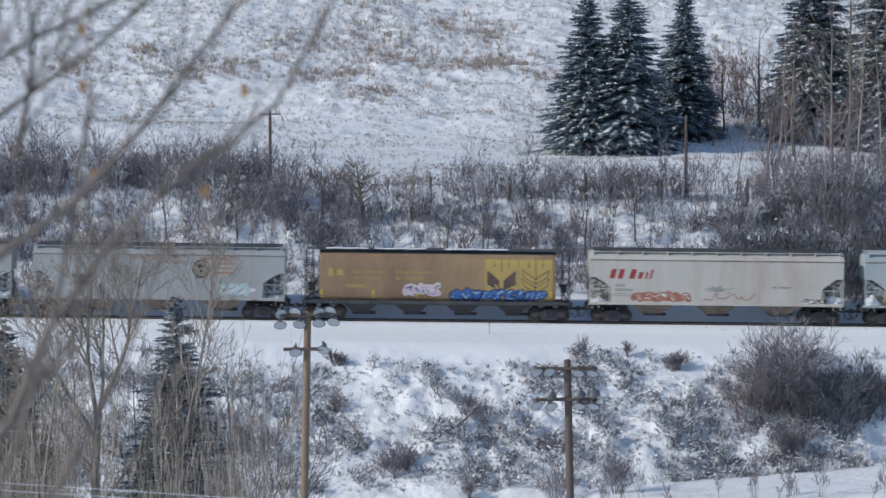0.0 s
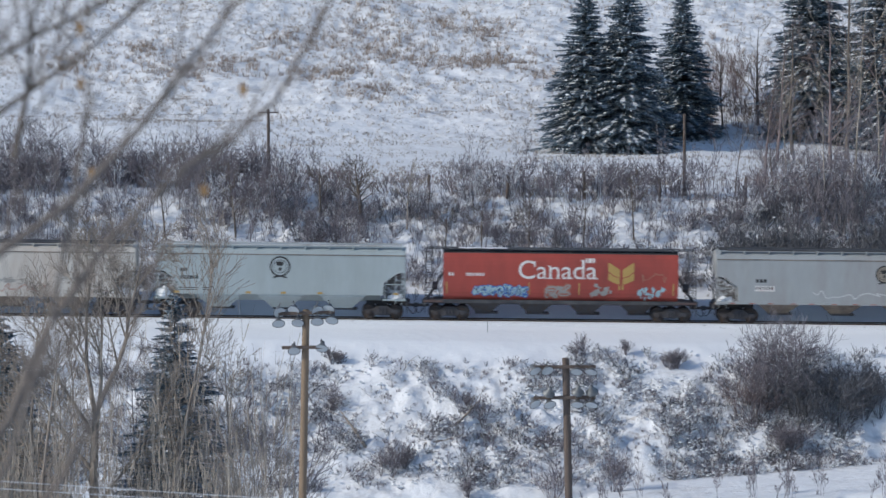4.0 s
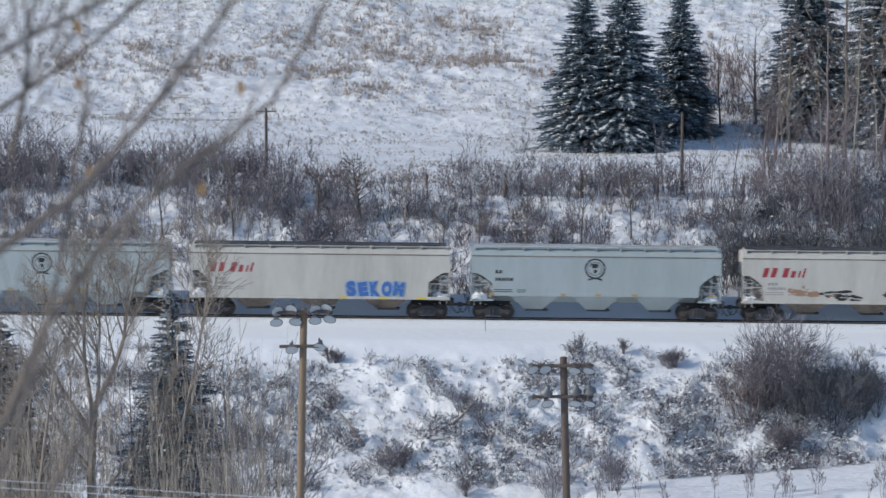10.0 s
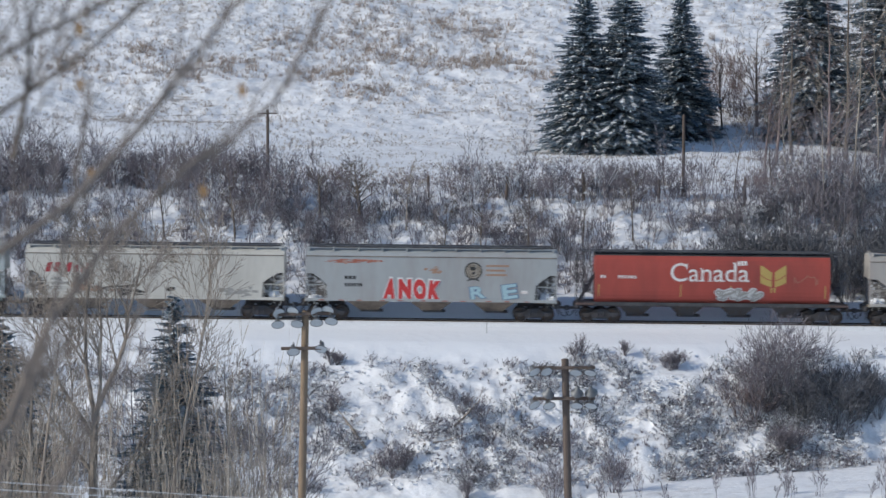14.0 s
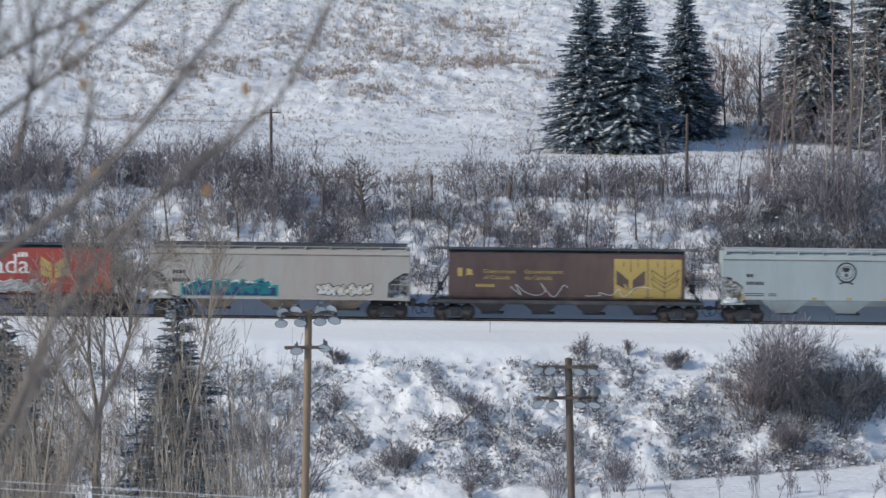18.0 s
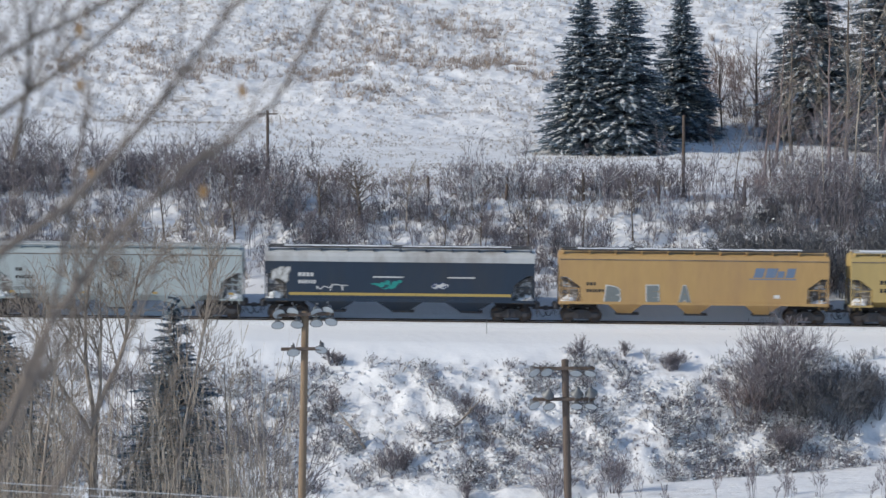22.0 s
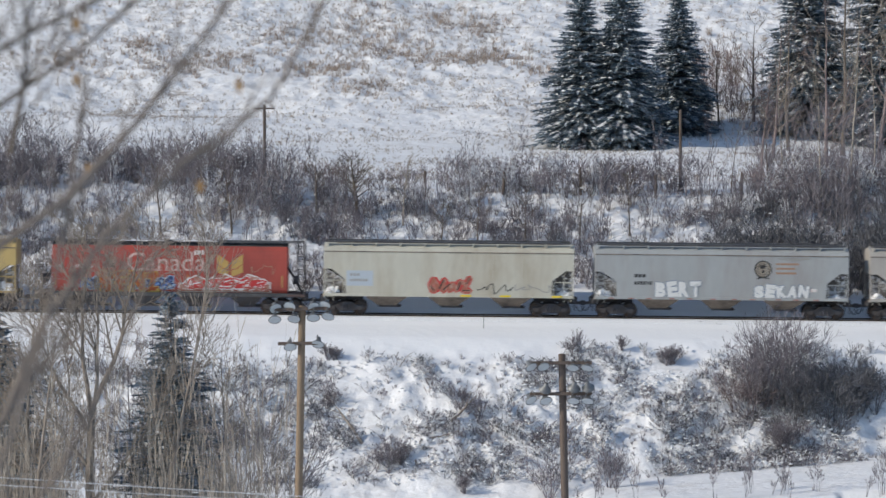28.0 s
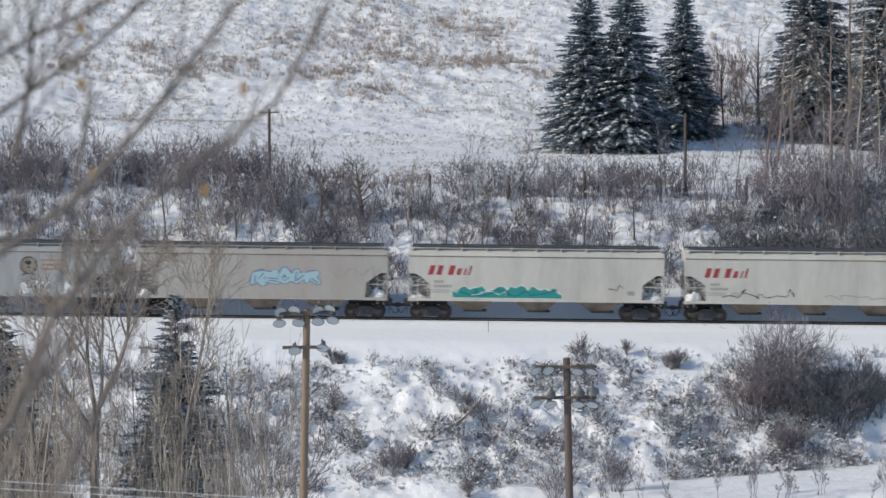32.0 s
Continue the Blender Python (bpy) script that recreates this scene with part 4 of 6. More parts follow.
def red_canada(label, L, worn=False, gold=None):
    c = hopper_car(label, P_RED, L, 15.45, "round")
    x = c["left"]
    words(c, "Canada", x + 4.95, 2.80, 1.18, D_FADED if worn else D_WHITE, 5.15, True)
    bars(c, x + 9.35, 3.86, (0.14, 0.22, 0.14), 0.3, 0.06, D_WHITE, "flag_mark")
    wheat_small(c, x + 10.8, x + 12.6, 2.1, 3.9, gold or D_YELLOW)
    scribble(c, x + 13.0, x + 14.8, 2.3, 3.3, D_OCHRE, 77, 10, 0.035)
    marks(c, 0.35, 2.95, D_WHITE, (0.14, 0.14), (), h=0.2)
    bars(c, x + 1.5, 2.95, (0.15,) * 6, 0.2, 0.06, D_WHITE, "number_mark")
    reflectors(c, (0.2, 5.6, 8.9, 15.1), D_YELLOW, 1.75, 0.07, 0.8)
    return c


def government(label, L, paint_, leaf, gold):
    c = hopper_car(label, paint_, L, 15.55, "round")
    x = c["left"]
    wheat(c, x + 10.85, x + 15.35, 1.55, 4.15, gold, leaf)
    bm = bmesh.new()
    maple(bm, x + 0.6, 2.92, 0.55)
    sticker("flag_mark", bm, gold, c, 0.008)
    words(c, "Government", x + 2.3, 3.14, 0.26, gold, 2.1)
    words(c, "of Canada", x + 2.3, 2.74, 0.26, gold, 1.75)
    words(c, "Gouvernement", x + 5.0, 3.14, 0.26, gold, 2.5)
    words(c, "du Canada", x + 5.0, 2.74, 0.26, gold, 1.8)
    bars(c, x + 1.8, 2.22, (0.15,) * 6, 0.2, 0.06, gold, "number_mark")
    return c


PX = 26.8  # along the rake: lengths below are in units of 1 / PX metre
ENDS = (-445, 37, 519, 1019, 1503, 1980, 2490, 2971, 3452, 3946, 4425, 4917, 5399, 5909, 6410, 6920, 7400, 7918, 8437, 8943, 9450, 9927, 10412, 10893, 11380, 11871)
LEN = [(b - a) / PX for a, b in zip(ENDS, ENDS[1:])]

c = grey_shield("weathered grey covered grain hopper car at the head of the view", LEN[0]); CARS.append(c)
c = grey_shield("weathered grey covered grain hopper car with pale bubble graffiti", LEN[1]); CARS.append(c)
graffiti(c, c["left"] + 12.3, c["left"] + 14.3, 1.55, 2.45, D_SILVER, D_CYAN, 11, 4)
stain(c, 7.0, 4.0, 3.0, 0.3, 1, D_OCHRE)
stain(c, 12.5, 4.0, 2.0, 0.3, 2, D_RUST)
c = government("sun-bleached brown hopper car with gold wheat panels and blue graffiti", LEN[2], P_BROWN_OLD, P_BROWN, D_YELLOW); CARS.append(c)
roof_snow(c, ((0.4, 3.2), (3.6, 7.0), (8.2, 12.4)), 4.71, -0.8)
graffiti(c, c["left"] + 8.6, c["left"] + 14.9, 1.35, 2.25, D_BLUE, D_NAVY, 12, 9, D_CYAN, 0.35)
graffiti(c, c["left"] + 5.6, c["left"] + 7.9, 1.65, 2.6, D_PINK, D_WHITE, 13, 4, D_NAVY)
reflectors(c, (0.1, 3.5, 6.4, 9.6, 12.7, 15.2), D_REFLECT, 1.5, 0.1, 0.55)
c = white_rail("grimy white hopper car with red wordmark and rusty red graffiti", LEN[3], P_WHITE_RUSTY); CARS.append(c)
graffiti(c, c["left"] + 2.8, c["left"] + 6.6, 1.5, 2.15, D_RUST, D_RUST, 14, 6, D_WHITE)
scribble(c, c["left"] + 7.2, c["left"] + 10.8, 1.6, 2.1, D_RUST, 15)
stain(c, 8.3, 2.3, 2.0, 0.4, 3)
stain(c, 12.6, 2.5, 2.2, 0.2, 4)
graffiti(c, c["left"] + 14.0, c["left"] + 15.4, 1.35, 1.75, D_WHITE, D_BLACK, 16, 3)
c = green_grey("pale green-grey hopper car with a round black emblem", LEN[4]); CARS.append(c)
c = red_canada("red round-sided hopper car lettered Canada with patchy graffiti", LEN[5], False, D_YELLOW_DULL); CARS.append(c)
roof_snow(c, ((1.0, 4.2),), 4.71, -0.8)
graffiti(c, c["left"] + 2.0, c["left"] + 5.5, 1.55, 2.4, D_CYAN, D_BLUE, 17, 7, D_NAVY, 0.4)
graffiti(c, c["left"] + 6.7, c["left"] + 8.3, 1.5, 2.5, D_GREYPATCH, D_RUST, 18, 2)
stain(c, 10.3, 2.0, 1.6, 0.9, 5)
stain(c, 13.4, 1.95, 1.6, 1.0, 6, D_CYAN)
c = grey_shield("weathered grey hopper car with a shield emblem and white number plate", LEN[6]); CARS.append(c)
bars(c, c["left"] + 2.55, 2.12, (1.3,), 0.36, 0, D_WHITE, "number_plate")
scribble(c, c["left"] + 6.2, c["left"] + 12.4, 1.65, 2.2, D_SILVER, 19, 16, 0.06)
c = green_grey("pale green-grey hopper car with a round black emblem and clean sides", LEN[7]); CARS.append(c)
c = white_rail("white hopper car with red wordmark and bright blue graffiti", LEN[8]); CARS.append(c)
tag(c, "SEKOM", c["left"] + 10.2, c["left"] + 14.1, 1.5, 2.3, D_BLUE, D_SKY, 20, 0.07, 0.09)
reflectors(c, (9.8, 12.4, 14.9), D_REFLECT, 1.30, 0.6, 0.12)
c = green_grey("pale green-grey hopper car with a round black emblem", LEN[9]); CARS.append(c)
c = white_rail("white hopper car with red wordmark and flaking dark patches", LEN[10]); CARS.append(c)
stain(c, 6.4, 1.85, 3.6, 0.6, 7, D_BLACK)
stain(c, 3.8, 2.0, 3.0, 0.7, 8, D_OCHRE)
stain(c, 9.6, 1.9, 1.0, 0.4, 9, D_BLACK)
stain(c, 14.0, 1.75, 2.6, 0.7, 10, D_GREYPATCH)
c = grey_shield("grey hopper car with large red and white graffiti", LEN[11]); CARS.append(c)
tag(c, "ANOK", c["left"] + 5.1, c["left"] + 9.0, 1.5, 2.6, D_SCARLET, D_CHALK, 21, 0.11, 0.13)
tag(c, "R", c["left"] + 10.8, c["left"] + 11.9, 1.55, 2.35, D_CYAN, D_STEELBLUE, 22, 0.04)
tag(c, "E", c["left"] + 12.9, c["left"] + 14.0, 1.55, 2.35, D_CYAN, D_STEELBLUE, 23, 0.04)
stain(c, 3.5, 3.9, 5.0, 0.3, 11, D_RUST)
stain(c, 8.6, 3.3, 1.2, 0.5, 12, D_OCHRE)
c = red_canada("red round-sided hopper car lettered Canada with a grey patch", LEN[12]); CARS.append(c)
graffiti(c, c["left"] + 8.0, c["left"] + 11.0, 1.4, 2.4, D_GREYPATCH, D_SILVER, 24, 3)
c = hopper_car("dusty tan hopper car with dark blue and green graffiti", P_TAN, LEN[13], 17.1, "sill"); CARS.append(c)
marks(c, 1.5, 2.9, D_BLACK, (0.16, 0.16, 0.16, 0.16), drop=0.55)
mural(c, c["left"] + 2.2, c["left"] + 8.3, 1.5, 2.6, D_NAVY, D_GREEN, 125, 14, 0.16)
graffiti(c, c["left"] + 2.5, c["left"] + 8.0, 1.5, 2.5, D_DEEPTEAL, D_CHALK, 25, 5, D_NAVY, 0.35)
graffiti(c, c["left"] + 11.0, c["left"] + 14.6, 1.45, 2.35, D_SILVER, D_BLACK, 26, 7, D_YELLOW_DULL)
c = government("dark brown hopper car with gold wheat panels and white scribbles", LEN[14], P_BROWN, P_BROWN, D_YELLOW); CARS.append(c)
scribble(c, c["left"] + 3.9, c["left"] + 7.6, 1.5, 2.6, D_SILVER, 27, 9, 0.045)
scribble(c, c["left"] + 9.3, c["left"] + 13.6, 1.6, 2.3, D_SILVER, 28, 9, 0.045)
c = green_grey("pale green-grey hopper car with a round black emblem", LEN[15]); CARS.append(c)
c = hopper_car("navy blue hopper car with a pale upper band and yellow stripe", P_NAVY, LEN[16], 17.75, "sill", P_NAVY, P_PALE); CARS.append(c)
roof_snow(c, ((1.2, 8.4), (9.0, 16.2)), 4.87)
bm = bmesh.new()
panel(bm, c["left"] + 1.6, c["left"] + 16.2, 1.66, 1.84, 1)
sticker("yellow_stripe", bm, D_YELLOW, c, 0.008)
marks(c, 2.2, 2.9, D_SILVER, (0.2, 0.2, 0.2, 0.2), drop=0.48)
graffiti(c, c["left"] + 0.5, c["left"] + 1.6, 2.5, 3.6, D_SILVER, D_GREYPATCH, 29, 2)
scribble(c, c["left"] + 3.4, c["left"] + 5.4, 1.95, 2.4, D_SILVER, 30, 12, 0.06)
stain(c, 8.1, 2.3, 2.0, 0.7, 13, D_GREEN)
bars(c, c["left"] + 7.1, 2.85, (2.0,), 0.09, 0, D_SILVER, "small_print")
bars(c, c["left"] + 12.0, 2.85, (1.8,), 0.09, 0, D_SILVER, "small_print")
graffiti(c, c["left"] + 11.0, c["left"] + 12.0, 2.1, 2.6, D_SILVER, D_NAVY, 31, 2)
c = hopper_car("orange-yellow hopper car with steel blue wordmark", P_ORANGE, LEN[17], 17.75, "sill", P_ORANGE); CARS.append(c)
roof_snow(c, ((1.2, 4.6), (5.0, 10.0), (10.5, 16.0)), 4.87)
for x0, w, z0, z1 in ((12.75, 0.62, 3.12, 3.74), (13.5, 0.72, 3.12, 3.74), (14.3, 0.42, 3.12, 3.55), (14.85, 0.55, 3.12, 3.74), (12.45, 3.1, 2.98, 3.05)):
    bm = bmesh.new()
    panel(bm, c["left"] + x0, c["left"] + x0 + w, z0, z1, 2, 0.3)
    sticker("wordmark_block", bm, D_STEELBLUE, c, 0.008)
marks(c, 1.8, 2.5, D_BLACK, drop=0.45, h=0.2)
for u, w, s, ch in ((3.0, 1.1, 32, "B"), (5.7, 0.9, 33, "E"), (7.8, 0.9, 34, "A")):
    tag(c, ch, c["left"] + u, c["left"] + u + w, 1.45, 2.35, D_SLATE, D_CHALK, s, 0.06, 0.13)
bars(c, c["left"] + 14.1, 1.75, (0.42,), 0.24, 0, D_WHITE, "notice_plate")
c = hopper_car("mustard yellow hopper car with dark lettering", P_YELLOW, LEN[18], 17.6, "plain", P_YELLOW); CARS.append(c)
roof_snow(c, ((0.6, 6.8), (7.6, 16.4)), 4.87)
marks(c, 1.9, 2.75, D_BLACK, (0.22, 0.22, 0.22), (0.2,) * 5, drop=0.55, h=0.27)
for u in (6.6, 11.3, 14.0):
    stain(c, u, 2.0, 0.8, 0.4, int(u * 7), D_OCHRE)
c = red_canada("red round-sided hopper car lettered Canada covered in fiery graffiti", LEN[19], True, D_YELLOW_DULL); CARS.append(c)
roof_snow(c, ((4.3, 7.4), (7.9, 10.8)), 4.71, -0.8)
graffiti(c, c["left"] + 2.2, c["left"] + 8.0, 1.45, 2.45, D_NAVY, D_SKY, 57, 6, D_BLUE, 0.3)
tag(c, "BENZ", c["left"] + 3.1, c["left"] + 7.1, 1.45, 2.6, D_EMBER, D_YELLOW, 35, 0.06, 0.10)
mural(c, c["left"] + 8.4, c["left"] + 14.3, 1.45, 2.6, D_RUST, D_CHALK, 136, 16, 0.08)
graffiti(c, c["left"] + 8.7, c["left"] + 14.0, 1.5, 2.45, D_SCARLET, D_CHALK, 36, 5, D_CHALK, 0.3)
graffiti(c, c["left"] + 1.9, c["left"] + 2.7, 1.5, 2.3, D_CYAN, D_BLUE, 37, 2)
c = hopper_car("cream hopper car with a blue plate and red bubble graffiti", P_CREAM, LEN[20], LEN[20] - 1.35, "sill"); CARS.append(c)
bm = bmesh.new()
panel(bm, c["left"] + 1.5, c["left"] + 3.25, 1.95, 2.95, 2)
sticker("patch", bm, decal("pale_blue_patch", (0.45, 0.50, 0.55)), c, 0.006)
marks(c, 1.75, 2.6, D_GREYPATCH, drop=0.36, h=0.17)
graffiti(c, c["left"] + 6.9, c["left"] + 9.7, 1.4, 2.6, D_RUST, D_SCARLET, 38, 4, D_BLACK)
scribble(c, c["left"] + 10.2, c["left"] + 12.6, 1.5, 2.2, D_BLACK, 39, 12, 0.06)
scribble(c, c["left"] + 12.6, c["left"] + 15.0, 1.6, 2.2, D_GREYPATCH, 40, 12, 0.06)
reflectors(c, (9.0, 11.6, 15.0), D_REFLECT, 1.30, 0.7, 0.12)
c = grey_shield("grey hopper car with a shield emblem and white block graffiti", LEN[21]); CARS.append(c)
tag(c, "BERT", c["left"] + 3.95, c["left"] + 7.0, 1.5, 2.35, D_CHALK, D_STEELBLUE, 41, 0.03, 0.09)
tag(c, "SEKAN", c["left"] + 10.45, c["left"] + 14.1, 1.5, 2.2, D_CHALK, D_STEELBLUE, 42, 0.03, 0.085)
stain(c, 13, 3.95, 2.4, 0.25, 14)
c = hopper_car("dusty grey hopper car with light blue bubble graffiti", P_TAN, LEN[22], LEN[22] - 1.4, "sill"); CARS.append(c)
marks(c, 3.0, 2.75, D_GREYPATCH, drop=0.48, h=0.22)
graffiti(c, c["left"] + 7.6, c["left"] + 12.0, 2.15, 3.35, D_CYAN, D_STEELBLUE, 43, 5, D_STEELBLUE)
scribble(c, c["left"] + 5.2, c["left"] + 7.0, 1.8, 2.4, D_GREYPATCH, 44, 10, 0.05)
scribble(c, c["left"] + 13.0, c["left"] + 16.0, 2.7, 3.5, D_GREYPATCH, 45, 12, 0.05)
c = white_rail("white hopper car with red wordmark and teal graffiti", LEN[23]); CARS.append(c)
mural(c, c["left"] + 2.9, c["left"] + 10.1, 1.5, 2.3, D_GREEN, D_CHALK, 46, 26)
scribble(c, c["left"] + 3.6, c["left"] + 9.6, 1.6, 2.1, D_DEEPTEAL, 146, 16, 0.10)
scribble(c, c["left"] + 4.0, c["left"] + 6.4, 1.6, 2.0, D_CHALK, 147, 6, 0.05)
scribble(c, c["left"] + 13.2, c["left"] + 14.1, 2.0, 2.4, D_BLACK, 47, 6, 0.05)
bars(c, c["left"] + 14.4, 1.75, (0.5,), 0.28, 0, D_GREYPATCH, "notice_plate")
c = white_rail("white hopper car with red wordmark and thin black scribbles", LEN[24]); CARS.append(c)
scribble(c, c["left"] + 2.4, c["left"] + 7.4, 1.6, 2.3, D_BLACK, 48, 16, 0.05)
scribble(c, c["left"] + 9.5, c["left"] + 14.0, 1.6, 2.0, D_GREYPATCH, 49, 12, 0.05)


# ---- plants ----
def sway(rng, d, amount):
    v = Vector((d.x + rng.uniform(-amount, amount), d.y + rng.uniform(-amount, amount), d.z + rng.uniform(-amount, amount) * 0.7))
    return v.normalized()


def branch(segs, rng, p, d, length, r, level, bend=0.18, lift=0.10, kids=4, thin=0.006, angle=0.75, bits=4):
    """Grows one limb with its side limbs as tapered sticks."""
    step = length / bits
    for i in range(bits):
        q = p + d * step
        ra, rb = r * (1 - 0.75 * i / bits), r * (1 - 0.75 * (i + 1) / bits)
        segs.append((p.x, p.y, p.z, q.x, q.y, q.z, max(ra, thin), max(rb, thin)))
        if level > 0 and (i > 0 or level < 2):
            n = max(1, round(kids / (bits - 1) + rng.uniform(-0.4, 0.5)))
            for k in range(n):
                a = rng.uniform(0, 2 * math.pi)
                side = d.orthogonal().normalized()
                side.rotate(Matrix.Rotation(a, 3, d))
                kd = (d * math.cos(angle) + side * math.sin(angle) * rng.uniform(0.7, 1.25)).normalized()
                kd.z += lift
                branch(segs, rng, q, kd.normalized(), length * rng.uniform(0.38, 0.62) * (1 - 0.45 * i / bits), rb * 0.62, level - 1, bend, lift, kids, thin, angle, max(2, bits - 1))
        p = q
        d = sway(rng, d, bend)
        d.z += lift * 0.6
        d.normalize()


def shrub_segs(seed, height=1.0, stems=9, spread=0.55, level=2, kids=3, thin=0.009):
    """A many-stemmed bare shrub one metre high."""
    rng = random.Random(seed)
    segs = []
    for i in range(stems):
        a = rng.uniform(0, 2 * math.pi)
        lean = rng.uniform(0.05, spread)
        d = Vector((math.cos(a) * lean, math.sin(a) * lean, 1)).normalized()
        p = Vector((math.cos(a) * 0.08 * rng.random(), math.sin(a) * 0.08 * rng.random(), -0.06))
        branch(segs, rng, p, d, height * rng.uniform(0.6, 1.0), 0.016, level, 0.2, 0.06, kids, thin, 0.55, 3)
    return np.array(segs)


def stamp(proto, places):
    """Copies of one set of sticks at places of (x, y, z, size, turn, width)."""
    out = []
    for x, y, z, size, turn, wide in places:
        c, s = math.cos(turn), math.sin(turn)
        a = proto.copy()
        for o in (0, 3):
            px, py, pz = proto[:, o].copy(), proto[:, o + 1].copy(), proto[:, o + 2].copy()
            a[:, o] = (c * px - s * py) * size * wide + x
            a[:, o + 1] = (s * px + c * py) * size * wide + y
            a[:, o + 2] = pz * size + z
        a[:, 6:8] *= 0.85 * size ** 0.25
        out.append(a)
    return np.concatenate(out) if out else np.zeros((0, 8))


def brush(name, label, protos, places, mat, category="brush", slim=1.0):
    arr = np.concatenate([stamp(p, places[i::len(protos)]) for i, p in enumerate(protos)])
    arr[:, 6:8] *= slim
    v, f = twig_arrays(arr, 1)
    return tagged(new(name, raw_mesh(name, v, f, mat)), label, category, kind="stuff")


def snow_tufts(name, label, places, rng):
    """Little heaps of snow caught in the twigs, as flattened lumps."""
    base = []
    for i in range(6):
        a = 2 * math.pi * i / 6
        base.append((math.cos(a), math.sin(a), 0))
    base = np.array(base + [(0, 0, 0.55), (0, 0, -0.3)])
    tri = np.array([(i, (i + 1) % 6, 6) for i in range(6)] + [((i + 1) % 6, i, 7) for i in range(6)])
    vs, fs = [], []
    for k, (x, y, z, s) in enumerate(places):
        j = base * np.array([s * rng.uniform(0.8, 1.4), s * rng.uniform(0.7, 1.1), s * rng.uniform(0.8, 1.5)])
        j = j * (1 + 0.35 * (np.array([[rng.random()] for _ in range(8)]) - 0.5))
        vs.append(j + np.array([x, y, z]))
        fs.append(tri + 8 * k)
    return tagged(new(name, raw_mesh(name, np.concatenate(vs), np.concatenate(fs), M_SNOW, True)), label, "snow", kind="stuff")


def bare_tree(name, label, x, y, height, radius, seed, clear=0.3, level=3, kids=4, mat=None, lean=(0, 0), spread=0.7, thin=0.010, limbs=14, category="tree", sides=5, reach=0.38, rise=0.75):
    """A leafless tree: a tapered trunk with limbs, and a crown of finer twigs."""
    rng = random.Random(seed)
    root = tagged(new(name), label, category)
    root.location = (x, y, land_at(x, y) - 0.1)
    trunk, crown = [], []
    p, d = Vector((0, 0, 0)), Vector((lean[0], lean[1], 1)).normalized()
    bits = 10
    for i in range(bits):
        q = p + d * height / bits
        ra, rb = radius * (1 - 0.9 * i / bits), radius * (1 - 0.9 * (i + 1) / bits)
        trunk.append((*p, *q, ra, rb))
        f = (i + 1) / bits
        if f > clear:
            for k in range(max(1, round(limbs / (bits * (1 - clear)) + rng.uniform(-0.5, 0.5)))):
                a = rng.uniform(0, 2 * math.pi)
                kd = Vector((math.cos(a) * spread, math.sin(a) * spread, rise * rng.uniform(0.7, 1.3))).normalized()
                branch(crown, rng, p.lerp(q, rng.random()), kd, height * reach * (1.15 - 0.8 * f) * rng.uniform(0.7, 1.2), max(rb * 0.55, 0.02), level - 1, 0.16, 0.10, kids, thin, 0.6, 4)
        p = q
        d = sway(rng, d, 0.07)
        d.z += 0.03
        d.normalize()
    v, f = twig_arrays(trunk, 9)
    t = new("trunk", raw_mesh("trunk", v, f, mat or M_BARK, True))
    t.parent = root
    if crown:
        v, f = twig_arrays(crown, 3)
        c = new("crown", raw_mesh("crown", v, f, mat or M_BARK))
        c.parent = root
    return root


